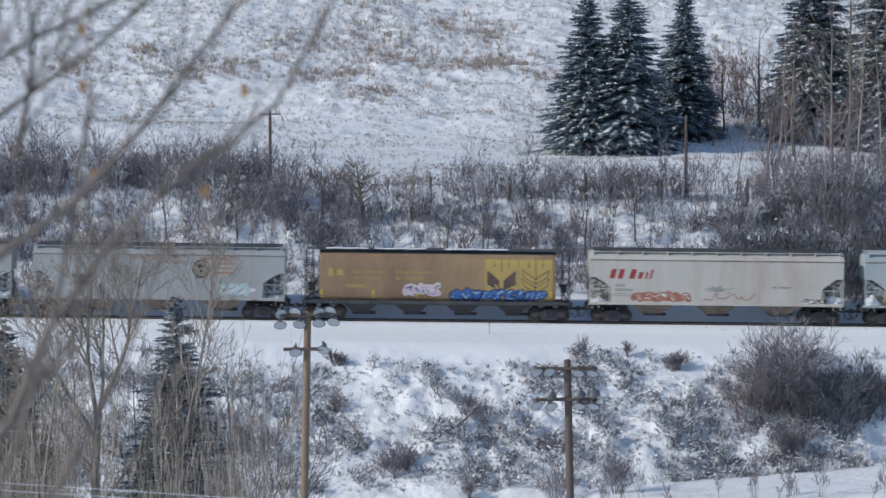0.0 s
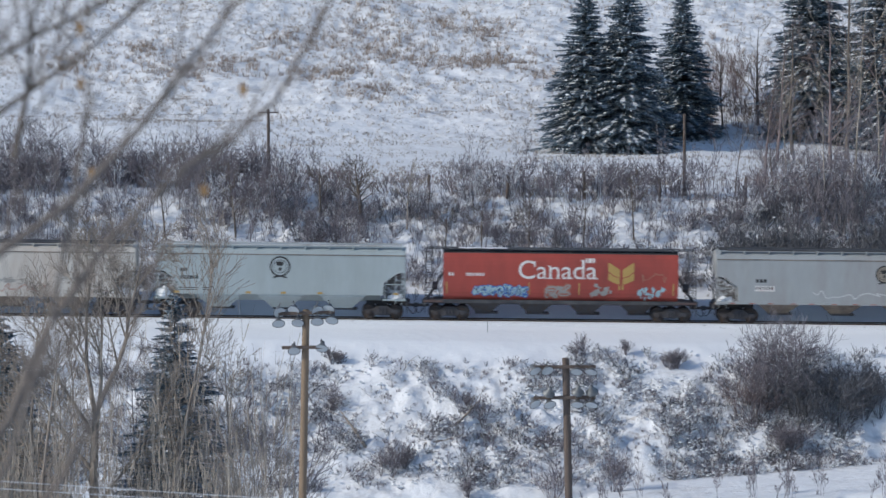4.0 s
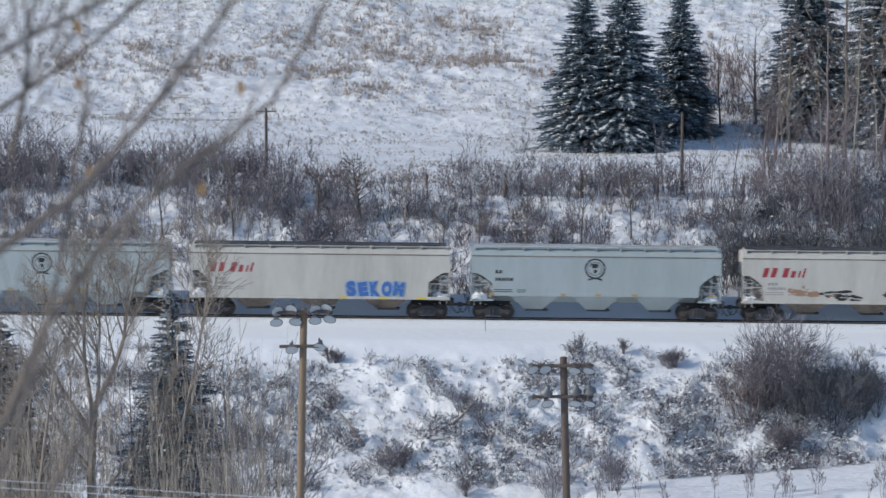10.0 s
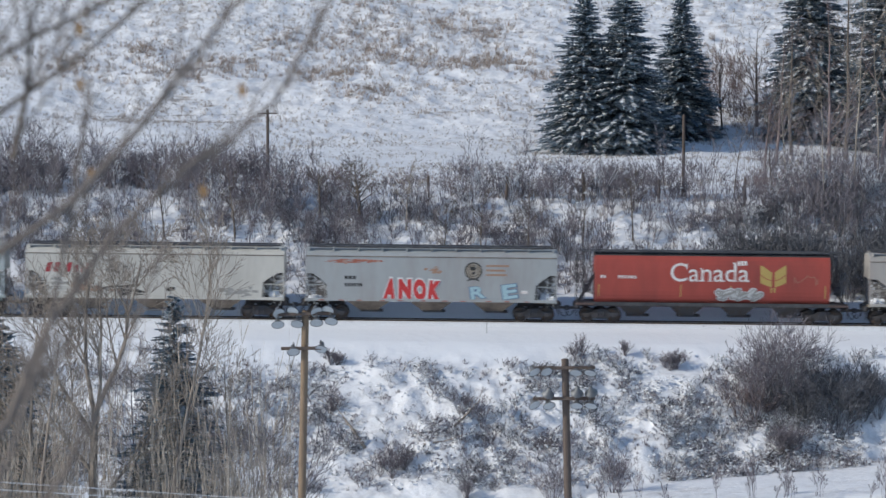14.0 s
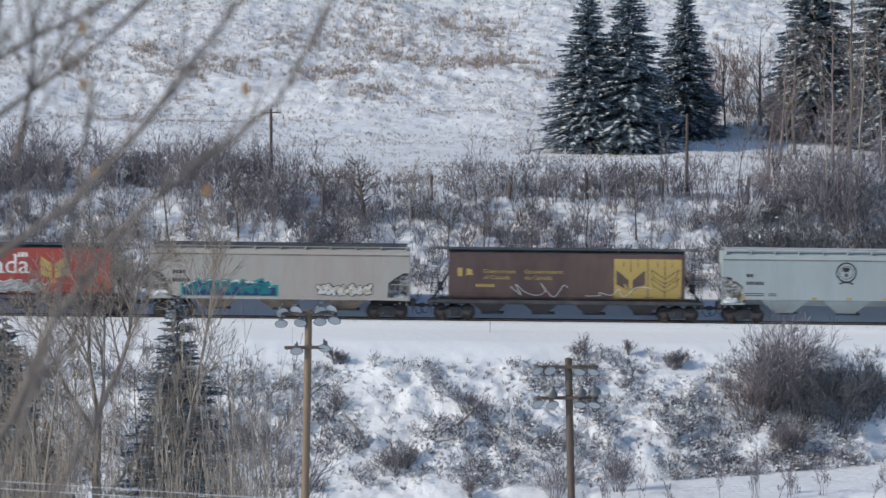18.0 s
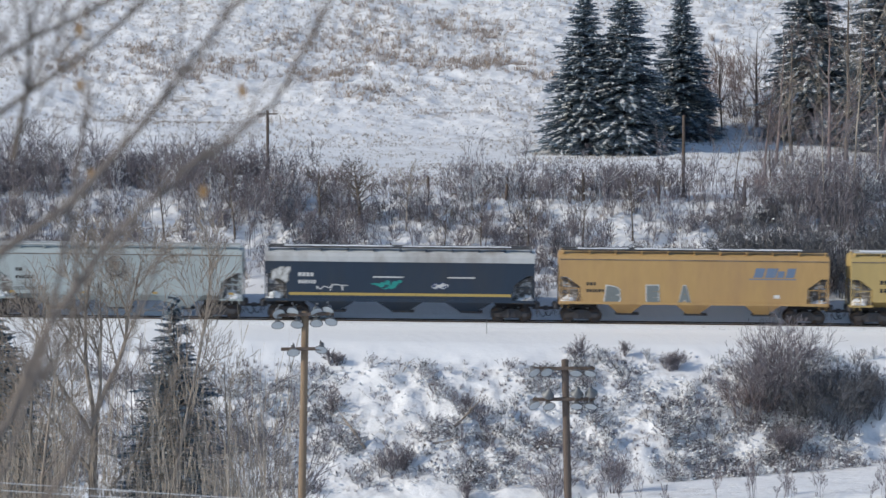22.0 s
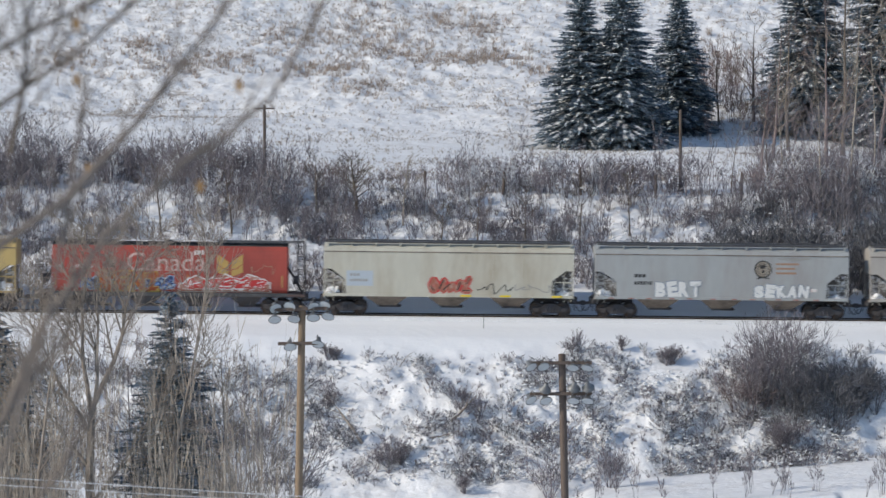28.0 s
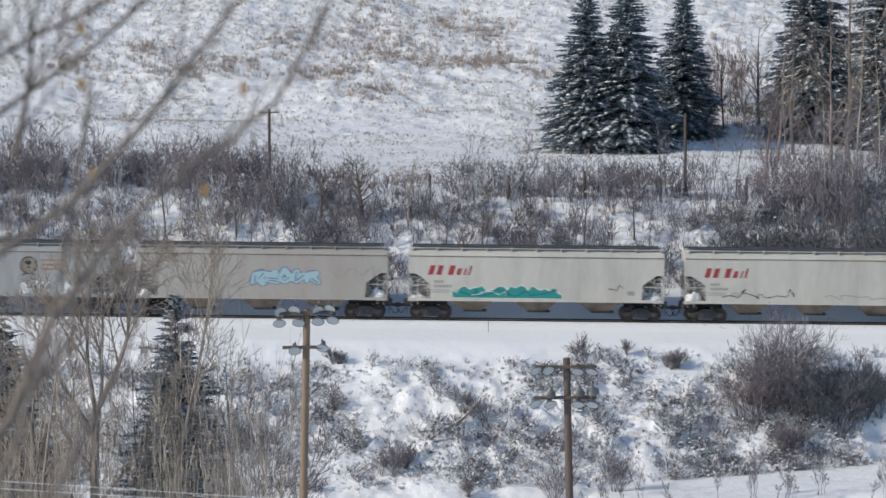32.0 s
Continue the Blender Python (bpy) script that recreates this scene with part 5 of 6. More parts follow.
def spruce(label, x, y, height, radius, seed, snow=0.5, dens=1.0):
    """A spruce: straight trunk, whorls of drooping boughs feathered with needle twigs, snow lying on the boughs."""
    rng = random.Random(seed)
    root = tagged(new("spruce_tree"), label, "tree")
    root.location = (x, y, land_at(x, y) - 0.1)
    v, f = twig_arrays([(0, 0, 0, 0, 0, height * 0.5, height * 0.016, height * 0.010), (0, 0, height * 0.5, 0, 0, height * 0.98, height * 0.010, 0.01)], 9)
    t = new("trunk", raw_mesh("trunk", v, f, M_BARK_DARK, True))
    t.parent = root
    nv, nf, sv, sf = [], [], [], []
    z = height * 0.03
    lobe = [rng.uniform(0.90, 1.10) for _ in range(9)]
    while z < height * 0.99:
        f_ = z / height
        reach = radius * ((1 - f_) ** 0.82) + 0.10
        n = max(6, int((8 + 11 * (1 - f_)) * dens))
        off = rng.uniform(0, 6.28)
        for k in range(n):
            a = off + 2 * math.pi * k / n + rng.uniform(-0.25, 0.25)
            ca, sa = math.cos(a), math.sin(a)
            L = 0.95 * reach * rng.uniform(0.76, 1.05) * lobe[int((a % 6.283) / 0.7) % 9] * (0.9 + 0.2 * math.sin(z * 2.3 + a * 2))
            rise = 0.40 * f_ + 0.02 + rng.uniform(-0.13, 0.13)
            zb = z + rng.uniform(-0.5, 0.5) * height * 0.022
            m = max(3, int(L / 0.26))
            tx, ty = -sa, ca
            prev = (0.0, 0.0, zb)
            for i in range(m):
                u = (i + 1) / m
                q = (ca * L * u, sa * L * u, zb + L * (rise * u - 0.50 * u * u + 0.24 * u ** 3))
                # short side twigs, spreading and hanging
                wide = (0.26 + 0.40 * math.sin(math.pi * min(1, u * 0.62 + 0.2))) * min(1.0, 0.20 + 0.26 * L)
                for j in range(8):
                    s = (-1, 1, -1, 1, 0, -1, 1, 0)[j]
                    g = wide * rng.uniform(0.65, 1.25)
                    out = rng.uniform(0.25, 0.9) * g + 0.05
                    dip = rng.uniform(0.02, 0.22) * g + (0.24 * g + 0.06 if s == 0 else 0.0)
                    w = rng.uniform(0.05, 0.10)
                    px, py, pz = prev[0] + (q[0] - prev[0]) * rng.random(), prev[1] + (q[1] - prev[1]) * rng.random(), prev[2] + (q[2] - prev[2]) * 0.5
                    ex, ey, ez = px + tx * s * g + ca * out, py + ty * s * g + sa * out, pz - dip
                    mx, my, mz = (px + ex) / 2, (py + ey) / 2, (pz + ez) / 2
                    wx, wy = (ca * w, sa * w) if s else (tx * w, ty * w)
                    b0 = len(nv)
                    nv += [(px, py, pz), (mx + wx, my + wy, mz + 0.015), (ex, ey, ez), (mx - wx, my - wy, mz - 0.05)]
                    nf.append((b0, b0 + 1, b0 + 2, b0 + 3))
                if u > 0.4 and rng.random() < snow * 1.25 * (0.95 - f_):
                    b0 = len(sv)
                    ws = wide * rng.uniform(0.2, 0.75)
                    h = rng.uniform(0.03, 0.08)
                    cx, cy, cz = prev[0] + (q[0] - prev[0]) * rng.random(), prev[1] + (q[1] - prev[1]) * rng.random(), (prev[2] + q[2]) / 2 + 0.02
                    deep = rng.uniform(0.06, 0.16)
                    sv += [(cx + tx * ws, cy + ty * ws, cz - 0.10 * ws), (cx - tx * ws, cy - ty * ws, cz - 0.10 * ws), (cx + ca * deep, cy + sa * deep, cz - 0.07), (cx - ca * deep, cy - sa * deep, cz - 0.02), (cx, cy, cz + h)]
                    sf += [(b0, b0 + 2, b0 + 1, b0 + 4), (b0 + 1, b0 + 3, b0, b0 + 4)]
                prev = q
        z += height * 0.0190 * rng.uniform(0.8, 1.25) * (1.15 - 0.5 * f_)
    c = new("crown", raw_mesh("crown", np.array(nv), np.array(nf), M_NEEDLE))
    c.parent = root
    if sf:
        s = new("bough_snow", raw_mesh("bough_snow", np.array(sv), np.array(sf), M_SNOW))
        s.parent = root
        tagged(s, "snow lying on the boughs", kind="stuff")
    return root


def tufts(name, label, places, mat, blades=7, rng=None):
    """Clumps of dry stalks; places of (x, y, z, height)."""
    segs = []
    for x, y, z, h in places:
        for i in range(blades):
            a = rng.uniform(0, 6.28)
            r = rng.uniform(0.02, 0.32) * h
            lean = rng.uniform(0.1, 0.55) * h
            segs.append((x + math.cos(a) * r, y + math.sin(a) * r, z - 0.03, x + math.cos(a) * (r + lean), y + math.sin(a) * (r + lean), z + h * rng.uniform(0.55, 1.0), 0.011, 0.004))
    v, f = twig_arrays(segs, 1)
    return tagged(new(name, raw_mesh(name, v, f, mat)), label, "grass", kind="stuff")


def scatter(rng, n, x0, x1, y0, y1, keep):
    out = []
    tries = 0
    while len(out) < n and tries < 12:
        tries += 1
        x = rng.uniform(x0, x1, 4 * n)
        y = rng.uniform(y0, y1, 4 * n)
        ok = rng.random(4 * n) < keep(x, y)
        out += list(zip(x[ok], y[ok]))
    out = np.array(out[:n])
    return out[:, 0], out[:, 1], land(out[:, 0], out[:, 1])


nrng = np.random.default_rng(7)
prng = random.Random(17)
LOW = [shrub_segs(s, stems=7, spread=0.95, level=2, kids=2, thin=0.010) for s in (1, 2, 3, 4)]
TALL = [shrub_segs(s, stems=8, spread=0.45, level=2, kids=3) for s in (5, 6, 7, 8)]
STICK = [shrub_segs(s, stems=3, spread=0.3, level=2, kids=4, thin=0.007) for s in (12, 13, 14, 15)]
FINE = [shrub_segs(s, stems=12, spread=0.60, level=2, kids=2, thin=0.009) for s in (9, 10, 11)]


def lots(n, x0, x1, y0, y1, keep, lo, hi, wide=(0.8, 1.3), sink=0.05):
    x, y, z = scatter(nrng, n, x0, x1, y0, y1, keep)
    return [(a, b, c - sink, prng.uniform(lo, hi), prng.uniform(0, 6.28), prng.uniform(*wide)) for a, b, c in zip(x, y, z)]


# hedge along the upper bank, with open snow and scattered scrub below it
def hedge_keep(x, y):
    line = 19.5 + 2.0 * np.sin(x / 5.0) + 1.2 * (x < -12)
    return np.exp(-((y - line) / 3.8) ** 2) * np.clip(0.50 + 3.0 * rough(x / 4, y / 3, 61, 3) - 0.24 * (x < -3) * (x > -21) + 0.2 * (x < -22), 0.03, 1) * (1 - 0.85 * np.exp(-((x + 5.9) / 1.7) ** 4) * (y < 22))


HEDGE_LOTS = lots(500, -38, 40, 13.5, 27, hedge_keep, 0.6, 2.5, (0.8, 1.3))
brush("bank_thicket", "hedge of bare purplish-brown shrubs along the upper bank behind the track", FINE + TALL, HEDGE_LOTS, M_TWIG)
BANK_LOTS = lots(560, -38, 40, 8.0, 16.5, lambda x, y: np.clip(0.30 - 0.16 * (x < -2) * (x > -21) + 0.40 * (x > -1) * (x < 14) + 0.15 * (x < -22) + 2.8 * rough(x / 4.5, y / 3, 63, 3) - 0.06 * (x < -14), 0.02, 1), 0.5, 1.4)
brush("bank_scrub", "scattered bare grey-brown scrub on the snowy lower bank", LOW + FINE, BANK_LOTS, M_TWIG)
brush("thicket_twig_snow", "snow lying along the twigs of the bank scrub", FINE + TALL,
      [(x, y - 0.015, z + 0.03, s, t, w) for i, (x, y, z, s, t, w) in enumerate(HEDGE_LOTS) if i < 7 * 14], M_SNOW, "snow")
brush("bank_undergrowth", "dark tangled undergrowth on the lower bank", FINE + LOW,
      lots(50, -24, 12, 9, 17, lambda x, y: np.clip(0.10 + 2.8 * rough(x / 4, y / 3, 67, 2), 0.01, 1), 0.6, 1.5), M_TWIG_DIM)
brush("bank_saplings", "thin upright bare saplings standing on the snowy bank", STICK,
      lots(210, -42, 44, 8, 21, lambda x, y: np.clip(0.5 + 2 * rough(x / 5, y / 5, 66, 2), 0.05, 1), 2.0, 4.4, (0.5, 0.9)), M_TWIG)
brush("trackside_scrub", "low bare scrub and stalks along the foot of the bank behind the track", LOW + FINE,
      lots(430, -34, 38, 2.9, 9.5, lambda x, y: np.clip(0.6 + 2.0 * rough(x / 3, y / 3, 65, 2), 0.05, 1), 0.5, 1.4), M_TWIG)
# added dark scrub that stands for the shadow on this stretch of bank
brush("shade_fill_scrub", "dense dark scrub added in place of the shade at the foot of the bank behind the track", FINE + TALL,
      lots(120, 19, 31, 3.4, 8.5, lambda x, y: 0.7 + 0 * x, 1.6, 3.4, (0.8, 1.1)), M_TWIG_DIM)
brush("wood_edge_shrubs", "tall reddish bare shrubs between the spruces at the wood's edge", FINE + TALL,
      lots(85, 21.5, 36, 62, 86, lambda x, y: np.clip(0.4 + 2 * rough(x / 4, y / 5, 75, 2) + 0.03 * (x - 24), 0.03, 1), 1.6, 4.4, (0.6, 0.9)), M_TWIG_RED, slim=0.8)
brush("hedge_fringe", "low reddish-brown scrub along the upper edge of the bank", LOW + FINE,
      lots(230, -42, 44, 20, 31, lambda x, y: np.clip(0.30 + 2.0 * rough(x / 5, y / 5, 62, 3), 0.02, 1), 0.4, 1.2), M_TWIG_RED)
brush("field_edge_thicket", "dense dark bare thicket at the edge of the snowy field", TALL,
      lots(48, -42, -14, 18, 28, lambda x, y: np.clip(0.35 + 3 * rough(x / 6, y / 5, 63, 2), 0.02, 1), 1.8, 3.6), M_TWIG)
brush("wood_edge_saplings", "tall bare saplings and shrubs beside the railway", STICK,
      lots(75, 22, 46, 9, 50, lambda x, y: np.clip(0.3 + 2 * rough(x / 6, y / 5, 64, 2) + 0.04 * (x - 24), 0.03, 1), 2.5, 6.0, (0.5, 0.9)), M_TWIG, slim=0.75)
# thicket by the wood; its dark twig colour carries the bank's shade
brush("wood_edge_scrub", "dense scrub on the bank beside the railway, its twigs darkened for the shade there", TALL + FINE + LOW,
      lots(270, 14, 44, 4.4, 16, lambda x, y: np.clip(0.22 + 1.6 * rough(x / 4, y / 3, 68, 2) + 0.05 * (x - 15), 0.02, 1), 0.8, 2.1, (0.9, 1.4)), M_TWIG_DIM)
brush("wood_edge_brake", "tangle of bare dark shrubs along the upper bank by the wood", TALL + FINE,
      lots(95, 18, 44, 16, 34, lambda x, y: np.clip(0.05 + 1.6 * rough(x / 4, y / 3, 69, 2) + 0.05 * (x - 19), 0.01, 1), 1.0, 2.8, (0.8, 1.2)), M_TWIG)
# scrub on the slope in front
def slope_keep(x, y):
    toe = (y > -19.3 + 0.14 * np.clip(x - 6, 0, 24))
    return toe * np.clip(0.40 + 0.32 * (x < -1) + 0.28 * (x >= -1) * (x < 7.5) - 0.14 * (x >= 7.5) * (x < 15) + 0.08 * (x > 17) + 3.6 * rough(x / 3.0, y / 2.2, 71, 3) - 0.8 * (y > -8.5) * (x < 8), 0.0, 1)


SLOPE_LOTS = lots(2300, -34, 38, -21, -6.8, slope_keep, 0.22, 0.85, (1.0, 1.9))
brush("slope_scrub", "snow-laden low scrub on the embankment slope", LOW, [q for i, q in enumerate(SLOPE_LOTS) if i % 3], M_TWIG)
brush("slope_dark_scrub", "dark low scrub half buried in the snow of the embankment slope", LOW, SLOPE_LOTS[::3], M_TWIG_DIM)
brush("scrub_twig_snow", "snow lying along the twigs of the low scrub", LOW,
      [(x, y - 0.015, z + 0.03, s, t, w) for i, (x, y, z, s, t, w) in enumerate(SLOPE_LOTS) if i < 4 * 140], M_SNOW, "snow")
px_, py_, pz_ = scatter(nrng, 9000, -34, 38, -21, -6.8, slope_keep)
snow_tufts("scrub_snow", "clots of snow caught in the low scrub", [(a, b, c + prng.uniform(0.03, 0.45), prng.uniform(0.04, 0.15)) for a, b, c in zip(px_, py_, pz_)], prng)
px_, py_, pz_ = scatter(nrng, 700, -42, 44, 6.5, 27, lambda x, y: np.clip(0.3 + 2.2 * rough(x / 6, y / 5, 61, 3), 0.05, 1))
snow_tufts("thicket_snow", "clots of snow caught in the thicket", [(a, b, c + prng.uniform(0.1, 1.0), prng.uniform(0.06, 0.16)) for a, b, c in zip(px_, py_, pz_)], prng)
# dry stalks
x_, y_, z_ = scatter(nrng, 15000, -48, 48, 30, 125, lambda x, y: np.clip(0.02 + 0.006 * (y - 40) + 1.8 * rough(x / 9, y / 8, 51, 3), 0.01, 1))
tufts("hill_grass", "dry straw-coloured grass standing out of the hillside snow", [(a, b, c, prng.uniform(0.08, 0.34)) for a, b, c in zip(x_, y_, z_)], M_GRASS, 6, prng)
weeds = []
for cx, cy, rx, ry, n in ((-23.7, 91, 3.4, 1.6, 170), (-15.0, 103, 1.7, 2.0, 90), (-8.2, 103, 2.8, 2.4, 170), (0.9, 97, 2.2, 1.6, 130), (5.6, 98, 1.8, 1.5, 110), (-10.8, 92, 2.2, 1.6, 130), (-6.9, 84, 1.9, 1.2, 80),
                          (-28.0, 99, 1.6, 1.5, 70), (-5.0, 100, 1.8, 1.8, 100), (-7.8, 113, 2.8, 2.5, 130), (0.3, 112, 2.0, 2.2, 90), (4.2, 108, 1.8, 1.6, 90), (25.5, 101, 1.8, 2.2, 90), (-34.6, 93, 1.2, 1.4, 60), (-19.0, 93, 2.2, 1.2, 80), (9.0, 92, 2.0, 1.5, 60)):
    for i in range(n):
        weeds.append((prng.gauss(cx, rx * 1.0), prng.gauss(cy, ry * 1.5)))
weeds += list(zip(nrng.uniform(-40, 42, 420), nrng.uniform(70, 122, 420)))
wz = land(np.array([w[0] for w in weeds]), np.array([w[1] for w in weeds]))
tufts("hill_weeds", "reddish-brown weeds in patches on the snowy hillside", [(w[0], w[1], z, prng.uniform(0.25, 0.85)) for w, z in zip(weeds, wz)], M_GRASS_RED, 11, prng)
x_, y_, z_ = scatter(nrng, 1300, -34, 38, -21, -8, lambda x, y: np.clip(0.15 + 2.6 * rough(x / 1.6, y / 1.4, 93, 2), 0, 1) * (y > -19.3 + 0.14 * np.clip(x - 6, 0, 24)))
tufts("slope_grass", "dry brown grass tussocks on the embankment slope", [(a, b, c, prng.uniform(0.12, 0.38)) for a, b, c in zip(x_, y_, z_)], M_TWIG, 9, prng)
x_, y_, z_ = scatter(nrng, 2400, -42, 44, 3.4, 30, lambda x, y: np.clip(0.3 + 2.4 * rough(x / 4, y / 4, 92, 3), 0.02, 1))
tufts("bank_grass", "dry brown grass tussocks on the bank behind the track", [(a, b, c, prng.uniform(0.2, 0.6)) for a, b, c in zip(x_, y_, z_)], M_GRASS, 8, prng)

x_, y_, z_ = scatter(nrng, 5200, -40, 36, 27, 84, lambda x, y: np.clip(0.12 + 3.0 * rough(x / 11, y / 1.7, 96, 3), 0, 1))
tufts("field_stubble", "short pale stubble in streaks across the snowy field", [(a, b, c, prng.uniform(0.05, 0.19)) for a, b, c in zip(x_, y_, z_)], M_GRASS, 6, prng)
brush("bench_weeds", "thin bare weeds and saplings standing in the snow below the slope", STICK,
      lots(26, 8, 28, -33, -26, lambda x, y: 0.8 + 0 * x, 1.0, 2.4, (0.5, 1.0)), M_TWIG)

# spruces
spruce("tall dark green spruce with snowy lower boughs beside the field", 11.8, 60, 14.2, 5.1, 1, 0.95)
spruce("tall dark green spruce growing close to its neighbour", 15.1, 59, 14.9, 5.1, 2, 0.95)
spruce("slim dark spruce with a ragged outline behind the pair", 20.4, 68, 13.0, 4.4, 3, 0.6)
spruce("large spruce with snow-dusted boughs at the wood's edge", 31.4, 68, 18.6, 6.2, 4, 0.8)
spruce("large dark spruce at the wood's edge", 37.4, 64, 21.0, 6.2, 5, 0.6)
spruce("large dark spruce behind the others at the wood's edge", 42.5, 70, 19.0, 6.0, 8, 0.45)
spruce("dark spruce with a slender top on the valley floor", -12.8, -65, 21.5, 6.1, 6, 0.7)
spruce("dark spruce with snowy boughs among bare poplars", -20.9, -66, 20.4, 7.0, 7, 0.6)

# bare trees on the valley floor
fork = tagged(new("poplar_tree"), "bare grey poplar forked into three heavy limbs", "tree")
fork.location = (-16.3, -70, land_at(-16.3, -70) - 0.1)
v, f = twig_arrays([(0, 0, 0, 0.15, 0, 8.0, 0.25, 0.22), (0.15, 0, 8.0, 0.1, 0, 13.5, 0.22, 0.19), (0.1, 0, 13.5, 0.25, 0, 16.3, 0.19, 0.16)], 10)
o = new("trunk", raw_mesh("trunk", v, f, M_BARK, True))
o.parent = fork
for k, (bz, d, length, r) in enumerate(((16.2, (-0.16, 0.1, 1), 7.2, 0.19), (16.2, (0.42, -0.1, 1), 7.8, 0.20), (15.4, (0.12, 0.2, 1), 7.2, 0.18), (15.0, (-0.38, -0.2, 0.9), 6.6, 0.16), (13.5, (-0.6, -0.2, 0.8), 5.4, 0.15), (12.0, (0.7, 0.2, 0.8), 5.4, 0.14), (10.5, (-0.7, 0.2, 0.7), 4.8, 0.12))):
    segs = []
    branch(segs, random.Random(210 + k), Vector((0.2, 0, bz)), Vector(d).normalized(), length, r * 0.65, 3, 0.17, 0.05, 8, 0.010, 0.62, 6)
    v, f = twig_arrays(segs, 5)
    o = new("limb", raw_mesh("limb", v, f, M_BARK))
    o.parent = fork
bare_tree("poplar_tree", "bare pale poplar with upright branches", -13.6, -74, 23.5, 0.19, 22, 0.60, 3, 4, M_BARK, (0.02, 0), 0.45, 0.010, 30, reach=0.30, rise=1.3)
bare_tree("poplar_tree", "slim bare pale poplar with a straight stem", -9.6, -68, 18.5, 0.17, 23, 0.55, 3, 4, M_BARK, (0.0, 0), 0.6, 0.010, 20, reach=0.30, rise=0.9)
bare_tree("poplar_tree", "bare grey poplar with fine twigs", -19.6, -72, 20.5, 0.25, 24, 0.5, 3, 4, M_BARK, (0.01, 0), 0.7, 0.010, 20, reach=0.34)
bare_tree("poplar_tree", "slim bare grey sapling beside a spruce", -11.2, -70, 17.0, 0.13, 25, 0.5, 3, 4, M_BARK, (-0.02, 0), 0.6, 0.010, 12, reach=0.32)
bare_tree("poplar_tree", "thin bare sapling with fine upright twigs", -7.9, -66, 16.6, 0.09, 26, 0.55, 3, 3, M_TWIG, (0.03, 0), 0.5, 0.009, 12, reach=0.28)
for lab, x, y, h, r, s_, cl, sp, re_ in (
        ("bare grey poplar leaning over the undergrowth", -17.8, -78, 20.0, 0.2, 61, 0.5, 0.8, 0.36),
        ("slim bare poplar with pale twigs", -14.8, -62, 17.5, 0.14, 62, 0.5, 0.7, 0.34),
        ("slim bare poplar with pale twigs", -10.4, -60, 15.5, 0.12, 63, 0.5, 0.7, 0.34),
        ("slim bare grey sapling", -8.9, -72, 16.5, 0.10, 64, 0.5, 0.7, 0.34),
        ("slim bare grey sapling", -18.6, -60, 16.5, 0.12, 65, 0.5, 0.7, 0.36),
        ("slim bare grey sapling", -6.9, -75, 14.5, 0.10, 66, 0.5, 0.7, 0.34),
        ("bare poplar with a bushy crown", -21.0, -76, 19.5, 0.2, 67, 0.5, 0.7, 0.36)):
    bare_tree("poplar_tree", lab, x, y, h, r, s_, cl, 3, 4, M_BARK if s_ % 2 else M_TWIG, (prng.uniform(-0.03, 0.03), 0), sp, 0.012, 24, reach=re_)
brush("valley_saplings", "slender bare saplings standing before the spruces", STICK,
      lots(60, -22, -7.0, -84, -74, lambda x, y: 0.8 + 0 * x, 11.0, 16.5, (0.2, 0.36)), M_TAN_TWIG, slim=0.6)
brush("valley_thicket", "dense tall tan thicket of young growth before the spruces", FINE + STICK,
      lots(85, -23, -7.0, -82, -70, lambda x, y: np.clip(0.9 - 0.2 * np.clip(x + 10, 0, 4), 0, 1), 10.0, 14.0, (0.16, 0.30)), M_TAN_TWIG, slim=0.5)

